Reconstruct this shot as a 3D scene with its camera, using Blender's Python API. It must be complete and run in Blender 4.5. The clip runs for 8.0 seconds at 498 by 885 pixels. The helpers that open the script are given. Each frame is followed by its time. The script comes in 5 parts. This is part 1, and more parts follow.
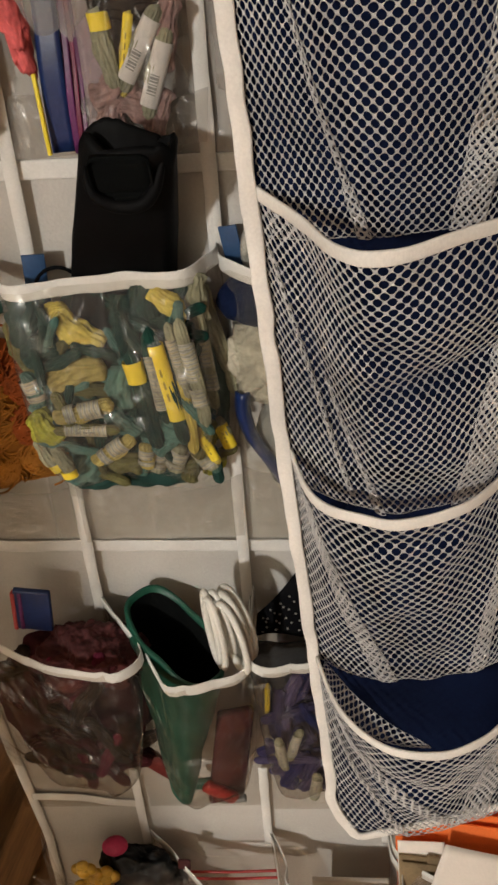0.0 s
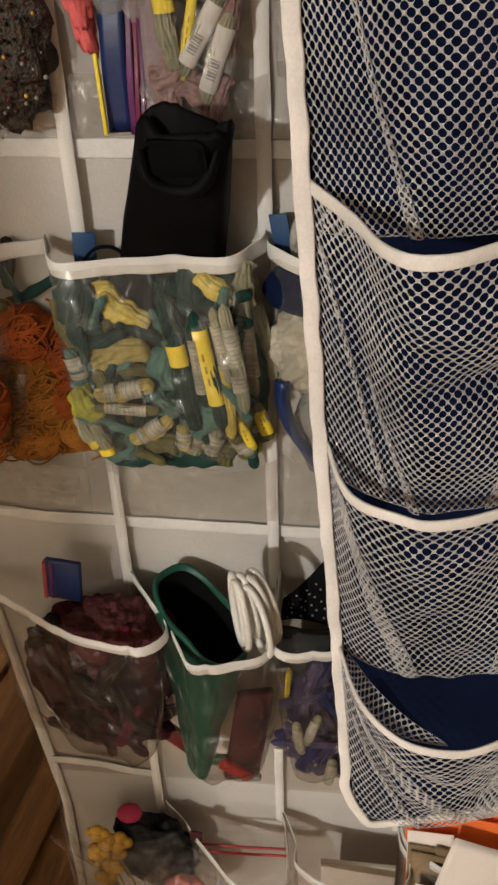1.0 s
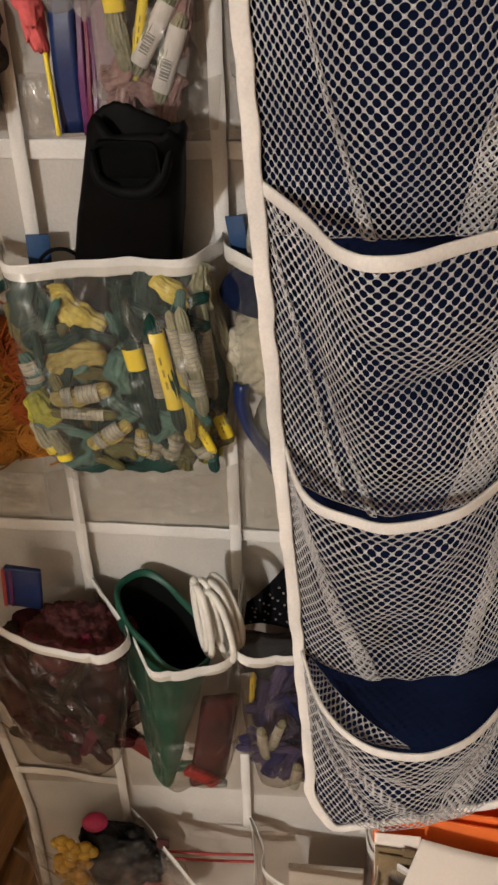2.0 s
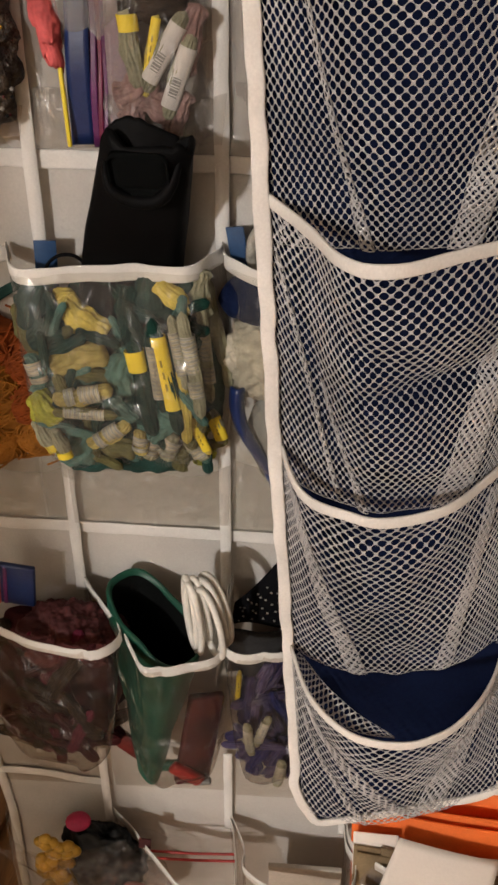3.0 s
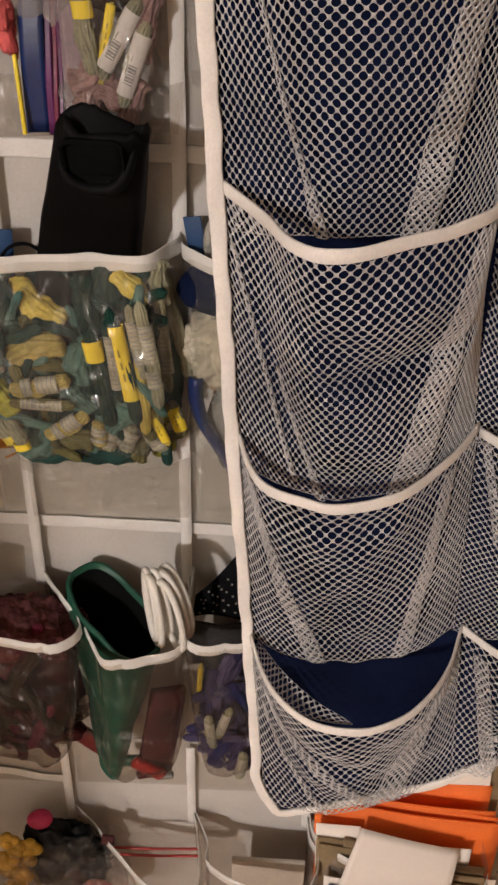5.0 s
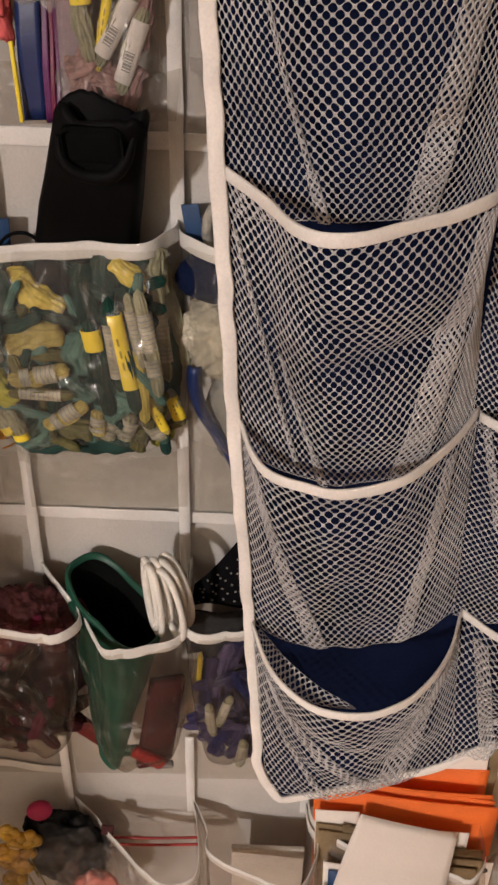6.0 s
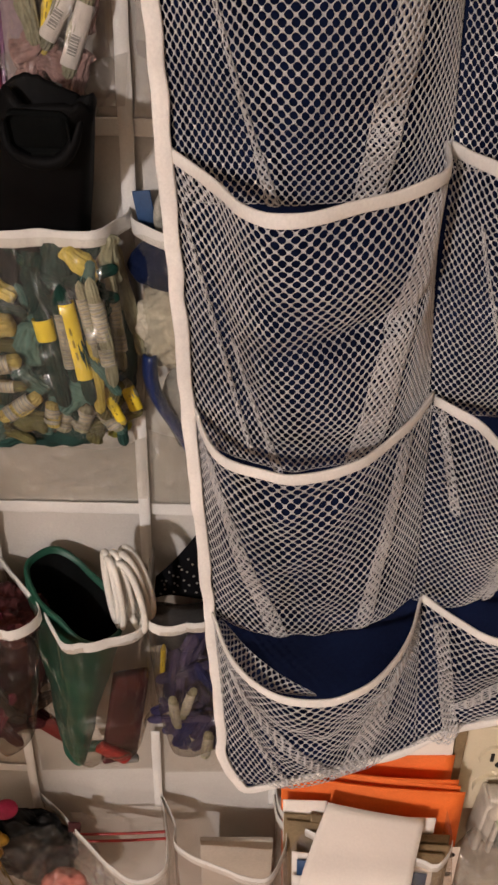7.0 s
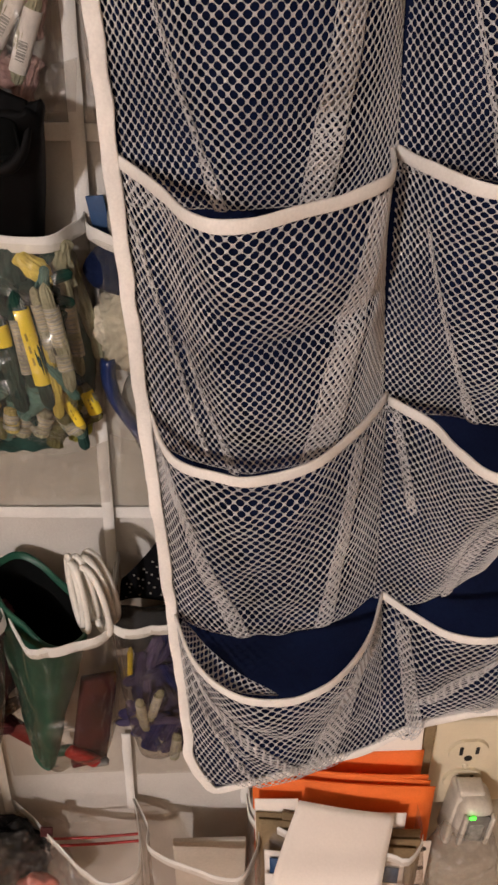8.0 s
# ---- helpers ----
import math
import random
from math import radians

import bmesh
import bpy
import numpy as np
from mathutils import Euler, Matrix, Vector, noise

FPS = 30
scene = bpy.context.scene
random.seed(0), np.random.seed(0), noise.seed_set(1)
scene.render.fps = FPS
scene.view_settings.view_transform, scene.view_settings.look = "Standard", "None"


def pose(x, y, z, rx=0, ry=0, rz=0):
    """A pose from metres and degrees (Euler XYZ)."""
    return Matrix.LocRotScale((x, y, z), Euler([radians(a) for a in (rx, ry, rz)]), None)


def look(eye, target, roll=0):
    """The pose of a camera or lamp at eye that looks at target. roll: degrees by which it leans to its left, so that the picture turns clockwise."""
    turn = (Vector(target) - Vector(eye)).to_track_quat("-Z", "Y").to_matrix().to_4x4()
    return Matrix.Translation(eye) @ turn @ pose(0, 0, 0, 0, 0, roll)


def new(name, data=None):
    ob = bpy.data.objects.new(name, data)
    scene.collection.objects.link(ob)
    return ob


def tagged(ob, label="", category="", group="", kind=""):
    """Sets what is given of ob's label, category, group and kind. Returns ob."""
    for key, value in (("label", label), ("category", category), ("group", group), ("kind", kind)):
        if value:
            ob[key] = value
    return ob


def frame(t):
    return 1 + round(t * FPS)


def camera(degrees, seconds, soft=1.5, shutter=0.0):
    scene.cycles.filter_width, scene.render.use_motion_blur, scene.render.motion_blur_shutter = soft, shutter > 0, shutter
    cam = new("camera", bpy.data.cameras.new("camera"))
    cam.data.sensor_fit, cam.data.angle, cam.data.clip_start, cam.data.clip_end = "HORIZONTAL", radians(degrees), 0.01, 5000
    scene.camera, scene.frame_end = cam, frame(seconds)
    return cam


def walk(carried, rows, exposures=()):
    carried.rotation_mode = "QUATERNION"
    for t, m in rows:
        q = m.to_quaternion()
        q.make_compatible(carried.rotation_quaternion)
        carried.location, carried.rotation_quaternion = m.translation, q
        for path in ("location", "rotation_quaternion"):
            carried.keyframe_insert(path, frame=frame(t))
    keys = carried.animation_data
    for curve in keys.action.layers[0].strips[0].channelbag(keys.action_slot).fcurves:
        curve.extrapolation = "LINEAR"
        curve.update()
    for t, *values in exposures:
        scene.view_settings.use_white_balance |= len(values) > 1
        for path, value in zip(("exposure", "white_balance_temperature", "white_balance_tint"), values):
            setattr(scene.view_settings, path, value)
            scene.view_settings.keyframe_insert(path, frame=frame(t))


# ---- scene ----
cam = camera(32.2, 8.0, soft=2.7)
PATH = [
    (0, (0.0683, -0.3941, 1.0344), (-0.2257, 1.5823, -0.3674), -8.2),
    (0.5, (0.0659, -0.388, 1.0356), (-0.3184, 1.5457, -0.4015), -6.5),
    (1, (0.0671, -0.3928, 1.0405), (-0.3221, 1.5335, -0.4052), -6.4),
    (1.5, (0.0732, -0.388, 1.0344), (-0.2818, 1.5348, -0.4247), -6.6),
    (2, (0.072, -0.3892, 1.0381), (-0.2342, 1.5518, -0.4076), -5.5),
    (3.5, (0.0622, -0.4148, 1.0442), (-0.1476, 1.5689, -0.3613), -2.5),
    (4, (0.0708, -0.4136, 1.0417), (-0.1061, 1.5762, -0.3588), -2.1),
    (4.5, (0.0708, -0.4124, 1.0405), (-0.0842, 1.5762, -0.3649), -1.9),
    (6, (0.0622, -0.4148, 1.0381), (-0.0451, 1.5567, -0.3967), -2.0),
    (6.5, (0.0647, -0.4172, 1.0381), (-0.0024, 1.5579, -0.393), -1.6),
    (7, (0.0683, -0.4148, 1.0332), (0.0476, 1.5506, -0.4125), -1.5),
    (7.5, (0.0732, -0.416, 1.0332), (0.1, 1.5396, -0.4259), -1.1),
    (8, (0.0781, -0.416, 1.0356), (0.1196, 1.547, -0.4137), -1.4),
]
walk(cam, [(t, look(eye, target, roll)) for t, eye, target, roll in PATH],
     [(0, 0.05, 6480, 5), (1.5, 0.05, 6500, 7), (3.5, 0.05, 6560, 11), (4.5, 0.05, 6600, 13), (8, 0.05, 6650, 16)])

# ---- light: one warm ceiling lamp behind the viewer, in a closed room ----
world = bpy.data.worlds.new("world")
scene.world = world
world.use_nodes = True
world.node_tree.nodes["Background"].inputs[0].default_value = (0.9, 0.75, 0.6, 1)
world.node_tree.nodes["Background"].inputs[1].default_value = 0.008
LAMP = Vector((-1.6, -4.0, 2.25))
lamp_data = bpy.data.lights.new("bulb", "POINT")
lamp_data.energy, lamp_data.color, lamp_data.shadow_soft_size = 385, (1.0, 0.94, 0.9), 0.09
bulb = new("bulb", lamp_data)
bulb.location = LAMP
scene.view_settings.exposure = 0.0


# ---- materials ----
def socket(node, name):
    return next(s for s in node.inputs if s.name == name and s.enabled)


def surface(name, colour, rough=0.7, vary=0.15, coarse=20.0, fine=300.0, bump=0.2, depth=0.0006, second=None, metal=0.0, sheen=0.0, through_light=0.0, random_tone=0.0):
    """A node material: base colour with stains and grain at two scales, and fine relief."""
    m = bpy.data.materials.new(name)
    m.use_nodes = True
    nt = m.node_tree
    b = nt.nodes["Principled BSDF"]
    tc = nt.nodes.new("ShaderNodeTexCoord")
    big, small = nt.nodes.new("ShaderNodeTexNoise"), nt.nodes.new("ShaderNodeTexNoise")
    big.inputs["Scale"].default_value, small.inputs["Scale"].default_value = coarse, fine
    big.inputs["Detail"].default_value = 4
    for n in (big, small):
        nt.links.new(tc.outputs["Object"], n.inputs["Vector"])
    add = nt.nodes.new("ShaderNodeMath")
    add.operation = "MULTIPLY_ADD"
    add.inputs[1].default_value = 0.4
    nt.links.new(small.outputs["Fac"], add.inputs[0])
    nt.links.new(big.outputs["Fac"], add.inputs[2])
    ramp = nt.nodes.new("ShaderNodeValToRGB")
    lo = second or tuple(c * (1 - vary) for c in colour)
    hi = tuple(min(1, c * (1 + vary * 0.6)) for c in colour)
    ramp.color_ramp.elements[0].position, ramp.color_ramp.elements[1].position = 0.5, 0.9
    ramp.color_ramp.elements[0].color, ramp.color_ramp.elements[1].color = (*lo, 1), (*hi, 1)
    nt.links.new(add.outputs[0], ramp.inputs[0])
    out = ramp.outputs[0]
    if random_tone:
        info, hsv, k = nt.nodes.new("ShaderNodeObjectInfo"), nt.nodes.new("ShaderNodeHueSaturation"), nt.nodes.new("ShaderNodeMapRange")
        k.inputs["To Min"].default_value, k.inputs["To Max"].default_value = 1 - random_tone, 1 + random_tone
        nt.links.new(info.outputs["Random"], k.inputs["Value"])
        nt.links.new(k.outputs[0], hsv.inputs["Value"])
        nt.links.new(out, hsv.inputs["Color"])
        out = hsv.outputs[0]
    nt.links.new(out, b.inputs["Base Color"])
    b.inputs["Roughness"].default_value, b.inputs["Metallic"].default_value = rough, metal
    b.inputs["Sheen Weight"].default_value = sheen
    if through_light:
        b.inputs["Transmission Weight"].default_value = through_light
    if bump:
        bn = nt.nodes.new("ShaderNodeBump")
        bn.inputs["Strength"].default_value, bn.inputs["Distance"].default_value = bump, depth
        nt.links.new(small.outputs["Fac"], bn.inputs["Height"])
        nt.links.new(bn.outputs[0], b.inputs["Normal"])
    return m


def weave(m, scale, strength=0.4, depth=0.0004):
    """Adds a fine woven relief to a cloth material."""
    nt = m.node_tree
    b = nt.nodes["Principled BSDF"]
    tc, bn = nt.nodes.new("ShaderNodeTexCoord"), nt.nodes.new("ShaderNodeBump")
    waves = []
    for axis in ("X", "Z"):
        w = nt.nodes.new("ShaderNodeTexWave")
        w.bands_direction = axis
        w.inputs["Scale"].default_value, w.inputs["Distortion"].default_value = scale, 0.6
        nt.links.new(tc.outputs["Object"], w.inputs["Vector"])
        waves.append(w)
    mul = nt.nodes.new("ShaderNodeMath")
    mul.operation = "ADD"
    nt.links.new(waves[0].outputs["Fac"], mul.inputs[0])
    nt.links.new(waves[1].outputs["Fac"], mul.inputs[1])
    bn.inputs["Strength"].default_value, bn.inputs["Distance"].default_value = strength, depth
    nt.links.new(mul.outputs[0], bn.inputs["Height"])
    nt.links.new(bn.outputs[0], b.inputs["Normal"])
    return m


def threads(name, colour, rough=0.75, scale=750.0):
    """Cotton thread: fine strands along the skein's length, slightly shiny, with groove shade in the colour."""
    m = surface(name, colour, rough, vary=0.35, coarse=60, fine=500, bump=0, random_tone=0.18)
    nt = m.node_tree
    b = nt.nodes["Principled BSDF"]
    b.inputs["Specular IOR Level"].default_value = 0.2
    tc, w, bn = nt.nodes.new("ShaderNodeTexCoord"), nt.nodes.new("ShaderNodeTexWave"), nt.nodes.new("ShaderNodeBump")
    w.bands_direction = "Z"
    w.inputs["Scale"].default_value, w.inputs["Distortion"].default_value, w.inputs["Detail Scale"].default_value = scale, 3.0, 2
    nt.links.new(tc.outputs["Object"], w.inputs["Vector"])
    bn.inputs["Strength"].default_value, bn.inputs["Distance"].default_value = 0.5, 0.0004
    nt.links.new(w.outputs["Fac"], bn.inputs["Height"])
    nt.links.new(bn.outputs[0], b.inputs["Normal"])
    # shade between the strands, multiplied into the colour from the same wave
    groove_shade, mixer = nt.nodes.new("ShaderNodeMapRange"), nt.nodes.new("ShaderNodeMix")
    groove_shade.inputs["To Min"].default_value, groove_shade.inputs["To Max"].default_value = 0.64, 1.06
    nt.links.new(w.outputs["Fac"], groove_shade.inputs["Value"])
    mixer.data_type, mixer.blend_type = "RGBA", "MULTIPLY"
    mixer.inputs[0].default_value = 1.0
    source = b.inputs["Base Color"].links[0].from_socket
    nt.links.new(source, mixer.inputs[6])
    nt.links.new(groove_shade.outputs[0], mixer.inputs[7])
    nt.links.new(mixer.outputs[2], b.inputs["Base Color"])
    return m


def film(name, tint, haze=0.08, rough=0.07, wrinkle=0.35, scale=28.0, shine=0.07):
    """Clear soft plastic film: see-through, slightly milky, with wrinkled gloss."""
    m = bpy.data.materials.new(name)
    m.use_nodes = True
    nt = m.node_tree
    nt.nodes.clear()
    out = nt.nodes.new("ShaderNodeOutputMaterial")
    clear, gloss, milk = (nt.nodes.new("ShaderNodeBsdf" + k) for k in ("Transparent", "Glossy", "Diffuse"))
    clear.inputs[0].default_value = (*tint, 1)
    gloss.inputs["Roughness"].default_value = rough
    milk.inputs[0].default_value = (0.75, 0.73, 0.7, 1)
    tc, n1, n2 = nt.nodes.new("ShaderNodeTexCoord"), nt.nodes.new("ShaderNodeTexNoise"), nt.nodes.new("ShaderNodeTexNoise")
    n1.inputs["Scale"].default_value, n2.inputs["Scale"].default_value = scale, scale * 0.5
    n1.inputs["Detail"].default_value, n1.inputs["Distortion"].default_value = 1, 0.8
    nt.links.new(tc.outputs["Object"], n1.inputs["Vector"])
    nt.links.new(tc.outputs["Object"], n2.inputs["Vector"])
    bn = nt.nodes.new("ShaderNodeBump")
    bn.inputs["Strength"].default_value, bn.inputs["Distance"].default_value = wrinkle, 0.011
    crease, long_way = nt.nodes.new("ShaderNodeTexNoise"), nt.nodes.new("ShaderNodeMapping")
    long_way.inputs["Scale"].default_value = (1.0, 1.0, 0.4)
    long_way.inputs["Rotation"].default_value = (0, 0.35, 0)
    crease.inputs["Scale"].default_value, crease.inputs["Detail"].default_value = scale * 1.3, 1.5
    nt.links.new(tc.outputs["Object"], long_way.inputs["Vector"])
    nt.links.new(long_way.outputs[0], crease.inputs["Vector"])
    source = crease.outputs["Fac"]
    for operation, value in (("SUBTRACT", 0.5), ("ABSOLUTE", 0.0), ("MULTIPLY", 5.0), ("MINIMUM", 0.5)):
        step = nt.nodes.new("ShaderNodeMath")
        step.operation = operation
        step.inputs[1].default_value = value
        nt.links.new(source, step.inputs[0])
        source = step.outputs[0]
    total = nt.nodes.new("ShaderNodeMath")
    total.operation = "ADD"
    nt.links.new(n1.outputs["Fac"], total.inputs[0])
    nt.links.new(source, total.inputs[1])
    nt.links.new(total.outputs[0], bn.inputs["Height"])
    nt.links.new(bn.outputs[0], gloss.inputs["Normal"])
    facing, power, fres = nt.nodes.new("ShaderNodeLayerWeight"), nt.nodes.new("ShaderNodeMath"), nt.nodes.new("ShaderNodeMath")
    facing.inputs["Blend"].default_value = 0.5
    power.operation, fres.operation = "POWER", "MULTIPLY_ADD"
    power.inputs[1].default_value = 4
    fres.inputs[1].default_value, fres.inputs[2].default_value = 0.4, shine
    nt.links.new(facing.outputs["Facing"], power.inputs[0])
    nt.links.new(power.outputs[0], fres.inputs[0])
    k = nt.nodes.new("ShaderNodeMath")
    k.operation = "MULTIPLY"
    k.inputs[1].default_value = haze * 2
    nt.links.new(n2.outputs["Fac"], k.inputs[0])
    a, b = nt.nodes.new("ShaderNodeMixShader"), nt.nodes.new("ShaderNodeMixShader")
    nt.links.new(k.outputs[0], a.inputs[0])
    nt.links.new(clear.outputs[0], a.inputs[1])
    nt.links.new(milk.outputs[0], a.inputs[2])
    nt.links.new(fres.outputs[0], b.inputs[0])
    nt.links.new(a.outputs[0], b.inputs[1])
    scuff, both = nt.nodes.new("ShaderNodeBsdfGlossy"), nt.nodes.new("ShaderNodeMixShader")
    scuff.inputs["Roughness"].default_value = 0.36
    nt.links.new(bn.outputs[0], scuff.inputs["Normal"])
    both.inputs[0].default_value = 0.38
    nt.links.new(gloss.outputs[0], both.inputs[1])
    nt.links.new(scuff.outputs[0], both.inputs[2])
    nt.links.new(both.outputs[0], b.inputs[2])
    nt.links.new(b.outputs[0], out.inputs[0])
    return m


FELT = surface("nonwoven_fabric", (0.53, 0.51, 0.475), 0.9, 0.12, 14, 700, 0.5, 0.0004)
TAPE = weave(surface("white_binding_tape", (0.7, 0.69, 0.66), 0.85, 0.12, 40, 900, 0), 700, 0.12)
NAVYTAPE = weave(surface("offwhite_binding_tape", (0.8, 0.77, 0.73), 0.85, 0.14, 30, 900, 0), 700, 0.12)
NAVY = weave(surface("navy_cloth", (0.005, 0.010, 0.036), 0.95, 0.35, 25, 600, 0), 900, 0.1)
NET = surface("white_net", (0.53, 0.525, 0.53), 0.75, 0.25, 22, 900, 0.3, 0.0003)
VINYL = film("clear_vinyl", (0.95, 0.945, 0.915), 0.045, 0.04, 1.0, 30)
VINYL0 = film("cloudy_vinyl", (0.9, 0.88, 0.86), 0.27, 0.05, 1.0, 26, 0.05)
SLACK = film("slack_vinyl", (0.9, 0.885, 0.86), 0.1, 0.035, 1.0, 48, 0.1)
VINYL2 = film("milky_vinyl", (0.88, 0.855, 0.82), 0.012, 0.035, 1.0, 34, 0.07)
# lowest row: glare and floor bounce put into this film's haze and tint
VINYL3 = film("glare_hazed_vinyl", (0.96, 0.92, 0.885), 0.08, 0.04, 1.0, 38)
POUCHCLOTH = weave(surface("soft_black_nylon", (0.003, 0.003, 0.0033), 0.6, 0.5, 30, 500, 0), 1200, 0.15)
BAGFILM = film("thin_bag_film", (0.95, 0.94, 0.93), 0.016, 0.045, 1.0, 60, 0.06)
WALLPAINT = surface("cream_wall_paint", (0.45, 0.395, 0.31), 0.6, 0.08, 5, 250, 0.25)
CEILPAINT = surface("ceiling_paint", (0.6, 0.57, 0.53), 0.9, 0.05, 3, 120, 0.2)
WOOD = surface("varnished_floor_wood", (0.25, 0.12, 0.04), 0.38, 0.5, 12, 120, 0.15, 0.0004, random_tone=0.07)
grain = WOOD.node_tree.nodes.new("ShaderNodeMapping")
grain.inputs["Scale"].default_value = (4.0, 0.35, 1.0)
wood_place = next(n for n in WOOD.node_tree.nodes if n.type == "TEX_COORD")
WOOD.node_tree.links.new(wood_place.outputs["Object"], grain.inputs["Vector"])
for n in [n for n in WOOD.node_tree.nodes if n.type == "TEX_NOISE"]:
    WOOD.node_tree.links.new(grain.outputs[0], n.inputs["Vector"])
BLACKCLOTH = weave(surface("black_nylon", (0.003, 0.003, 0.004), 0.85, 0.4, 30, 500, 0), 1200, 0.2)
POUCHCLOTH.node_tree.nodes["Principled BSDF"].inputs["Specular IOR Level"].default_value = 0.08
INNER = surface("dark_lining", (0.003, 0.0035, 0.0035), 0.95, 0.3, 30, 500, 0.2)
def printed(m):
    """Narrow grey and yellowish print stripes across a paper band."""
    nt = m.node_tree
    b = nt.nodes["Principled BSDF"]
    tc, w, ramp, mixer = (nt.nodes.new("ShaderNode" + k) for k in ("TexCoord", "TexWave", "ValToRGB", "Mix"))
    w.inputs["Scale"].default_value, w.inputs["Distortion"].default_value = 130, 5.0
    nt.links.new(tc.outputs["Object"], w.inputs["Vector"])
    ramp.color_ramp.interpolation = "CONSTANT"
    ramp.color_ramp.elements[0].color = (0.7, 0.7, 0.68, 1)
    ramp.color_ramp.elements[1].position, ramp.color_ramp.elements[1].color = 0.22, (1, 1, 1, 1)
    tip = ramp.color_ramp.elements.new(0.9)
    tip.color = (1.0, 0.92, 0.62, 1)
    nt.links.new(w.outputs["Fac"], ramp.inputs[0])
    mixer.data_type, mixer.blend_type = "RGBA", "MULTIPLY"
    mixer.inputs[0].default_value = 1.0
    nt.links.new(b.inputs["Base Color"].links[0].from_socket, mixer.inputs[6])
    nt.links.new(ramp.outputs[0], mixer.inputs[7])
    nt.links.new(mixer.outputs[2], b.inputs["Base Color"])
    return m


for dull in (NAVY, BLACKCLOTH, INNER):
    dull.node_tree.nodes["Principled BSDF"].inputs["Specular IOR Level"].default_value = 0.08
GREEN = surface("green_plastic", (0.003, 0.068, 0.04), 0.5, 0.3, 20, 400, 0.1)
WHITEPVC = surface("white_cable_plastic", (0.78, 0.76, 0.7), 0.45, 0.12, 60, 600, 0.1)
ORANGE = surface("orange_card", (0.86, 0.17, 0.025), 0.7, 0.12, 18, 500, 0.2)
PAPER = surface("white_paper", (0.84, 0.77, 0.7), 0.85, 0.06, 12, 500, 0.15)
DULLPAPER = surface("worn_paper", (0.6, 0.57, 0.53), 0.8, 0.15, 60, 500, 0.2)
KRAFT = surface("brown_card", (0.24, 0.17, 0.09), 0.85, 0.3, 25, 500, 0.2)
BLUECARD = surface("blue_print", (0.01, 0.05, 0.14), 0.6, 0.25, 30, 500, 0.1)
IVORY = surface("ivory_plastic", (0.66, 0.58, 0.42), 0.4, 0.08, 30, 500, 0.05)
GREYPVC = surface("grey_beige_plastic", (0.6, 0.55, 0.47), 0.45, 0.2, 45, 500, 0.1)
# near-black that paints the shade inside holes and slots
DARK = surface("hole_shade_black", (0.01, 0.009, 0.008), 0.8, 0.2, 30, 300, 0)
FLOSSBAND = printed(surface("printed_paper_band", (0.42, 0.4, 0.34), 0.5, 0.12, 160, 900, 0.1, second=(0.2, 0.2, 0.17)))
YELLOWBAND = surface("yellow_paper_band", (0.8, 0.62, 0.04), 0.6, 0.1, 60, 500, 0.1)
WHITEBAND = surface("pale_paper_band", (0.36, 0.345, 0.3), 0.55, 0.12, 160, 900, 0.1, second=(0.15, 0.15, 0.13))
YELLOWINK = surface("olive_print", (0.32, 0.24, 0.03), 0.6, 0.2, 60, 500, 0)
GREYINK = surface("grey_print", (0.22, 0.21, 0.19), 0.6, 0.2, 60, 500, 0)
BLUE = surface("blue_plastic_film", (0.012, 0.03, 0.12), 0.35, 0.3, 30, 500, 0.1)
PURPLE = surface("purple_plastic_film", (0.13, 0.025, 0.12), 0.4, 0.4, 30, 500, 0.1)
PINK = threads("coral_pink_yarn", (0.85, 0.16, 0.16))
MAGENTA = surface("magenta_bead_cloth", (0.42, 0.015, 0.075), 0.7, 0.3, 60, 500, 0.3)
RED = surface("red_plastic", (0.34, 0.015, 0.012), 0.4, 0.3, 40, 500, 0.1)
MAROON = surface("maroon_cloth", (0.075, 0.011, 0.012), 0.8, 0.4, 40, 500, 0.3)
GOLD = surface("gold_yellow_bead", (0.6, 0.36, 0.04), 0.35, 0.3, 50, 400, 0.1)
BLACKBAG = surface("dark_contents", (0.004, 0.004, 0.0042), 0.55, 0.5, 60, 500, 0.4)
BLACKBAG.node_tree.nodes["Principled BSDF"].inputs["Specular IOR Level"].default_value = 0.2


# ---- geometry helpers ----
def part(name, bm, material, parent=None, label="", smooth=True):
    me = bpy.data.meshes.new(name)
    if smooth:
        for f in bm.faces:
            f.smooth = True
    bm.to_mesh(me)
    bm.free()
    me.materials.append(material)
    ob = new(name, me)
    if parent:
        ob.parent = parent
        ob.matrix_parent_inverse = parent.matrix_world.inverted()
    if label:
        ob["label"] = label
    return ob


def empty(name, place=(0, 0, 0)):
    ob = new(name)
    ob.location = place
    ob.empty_display_size = 0.02
    bpy.context.view_layer.update()
    return ob


def lattice(rows):
    """A quad sheet from rows of points."""
    bm = bmesh.new()
    vs = [[bm.verts.new(p) for p in r] for r in rows]
    for a, b in zip(vs, vs[1:]):
        for i in range(len(a) - 1):
            bm.faces.new((a[i], a[i + 1], b[i + 1], b[i]))
    return bm


def thicken(ob, t, offset=0.0):
    mod = ob.modifiers.new("thickness", "SOLIDIFY")
    mod.thickness, mod.offset = t, offset
    return ob


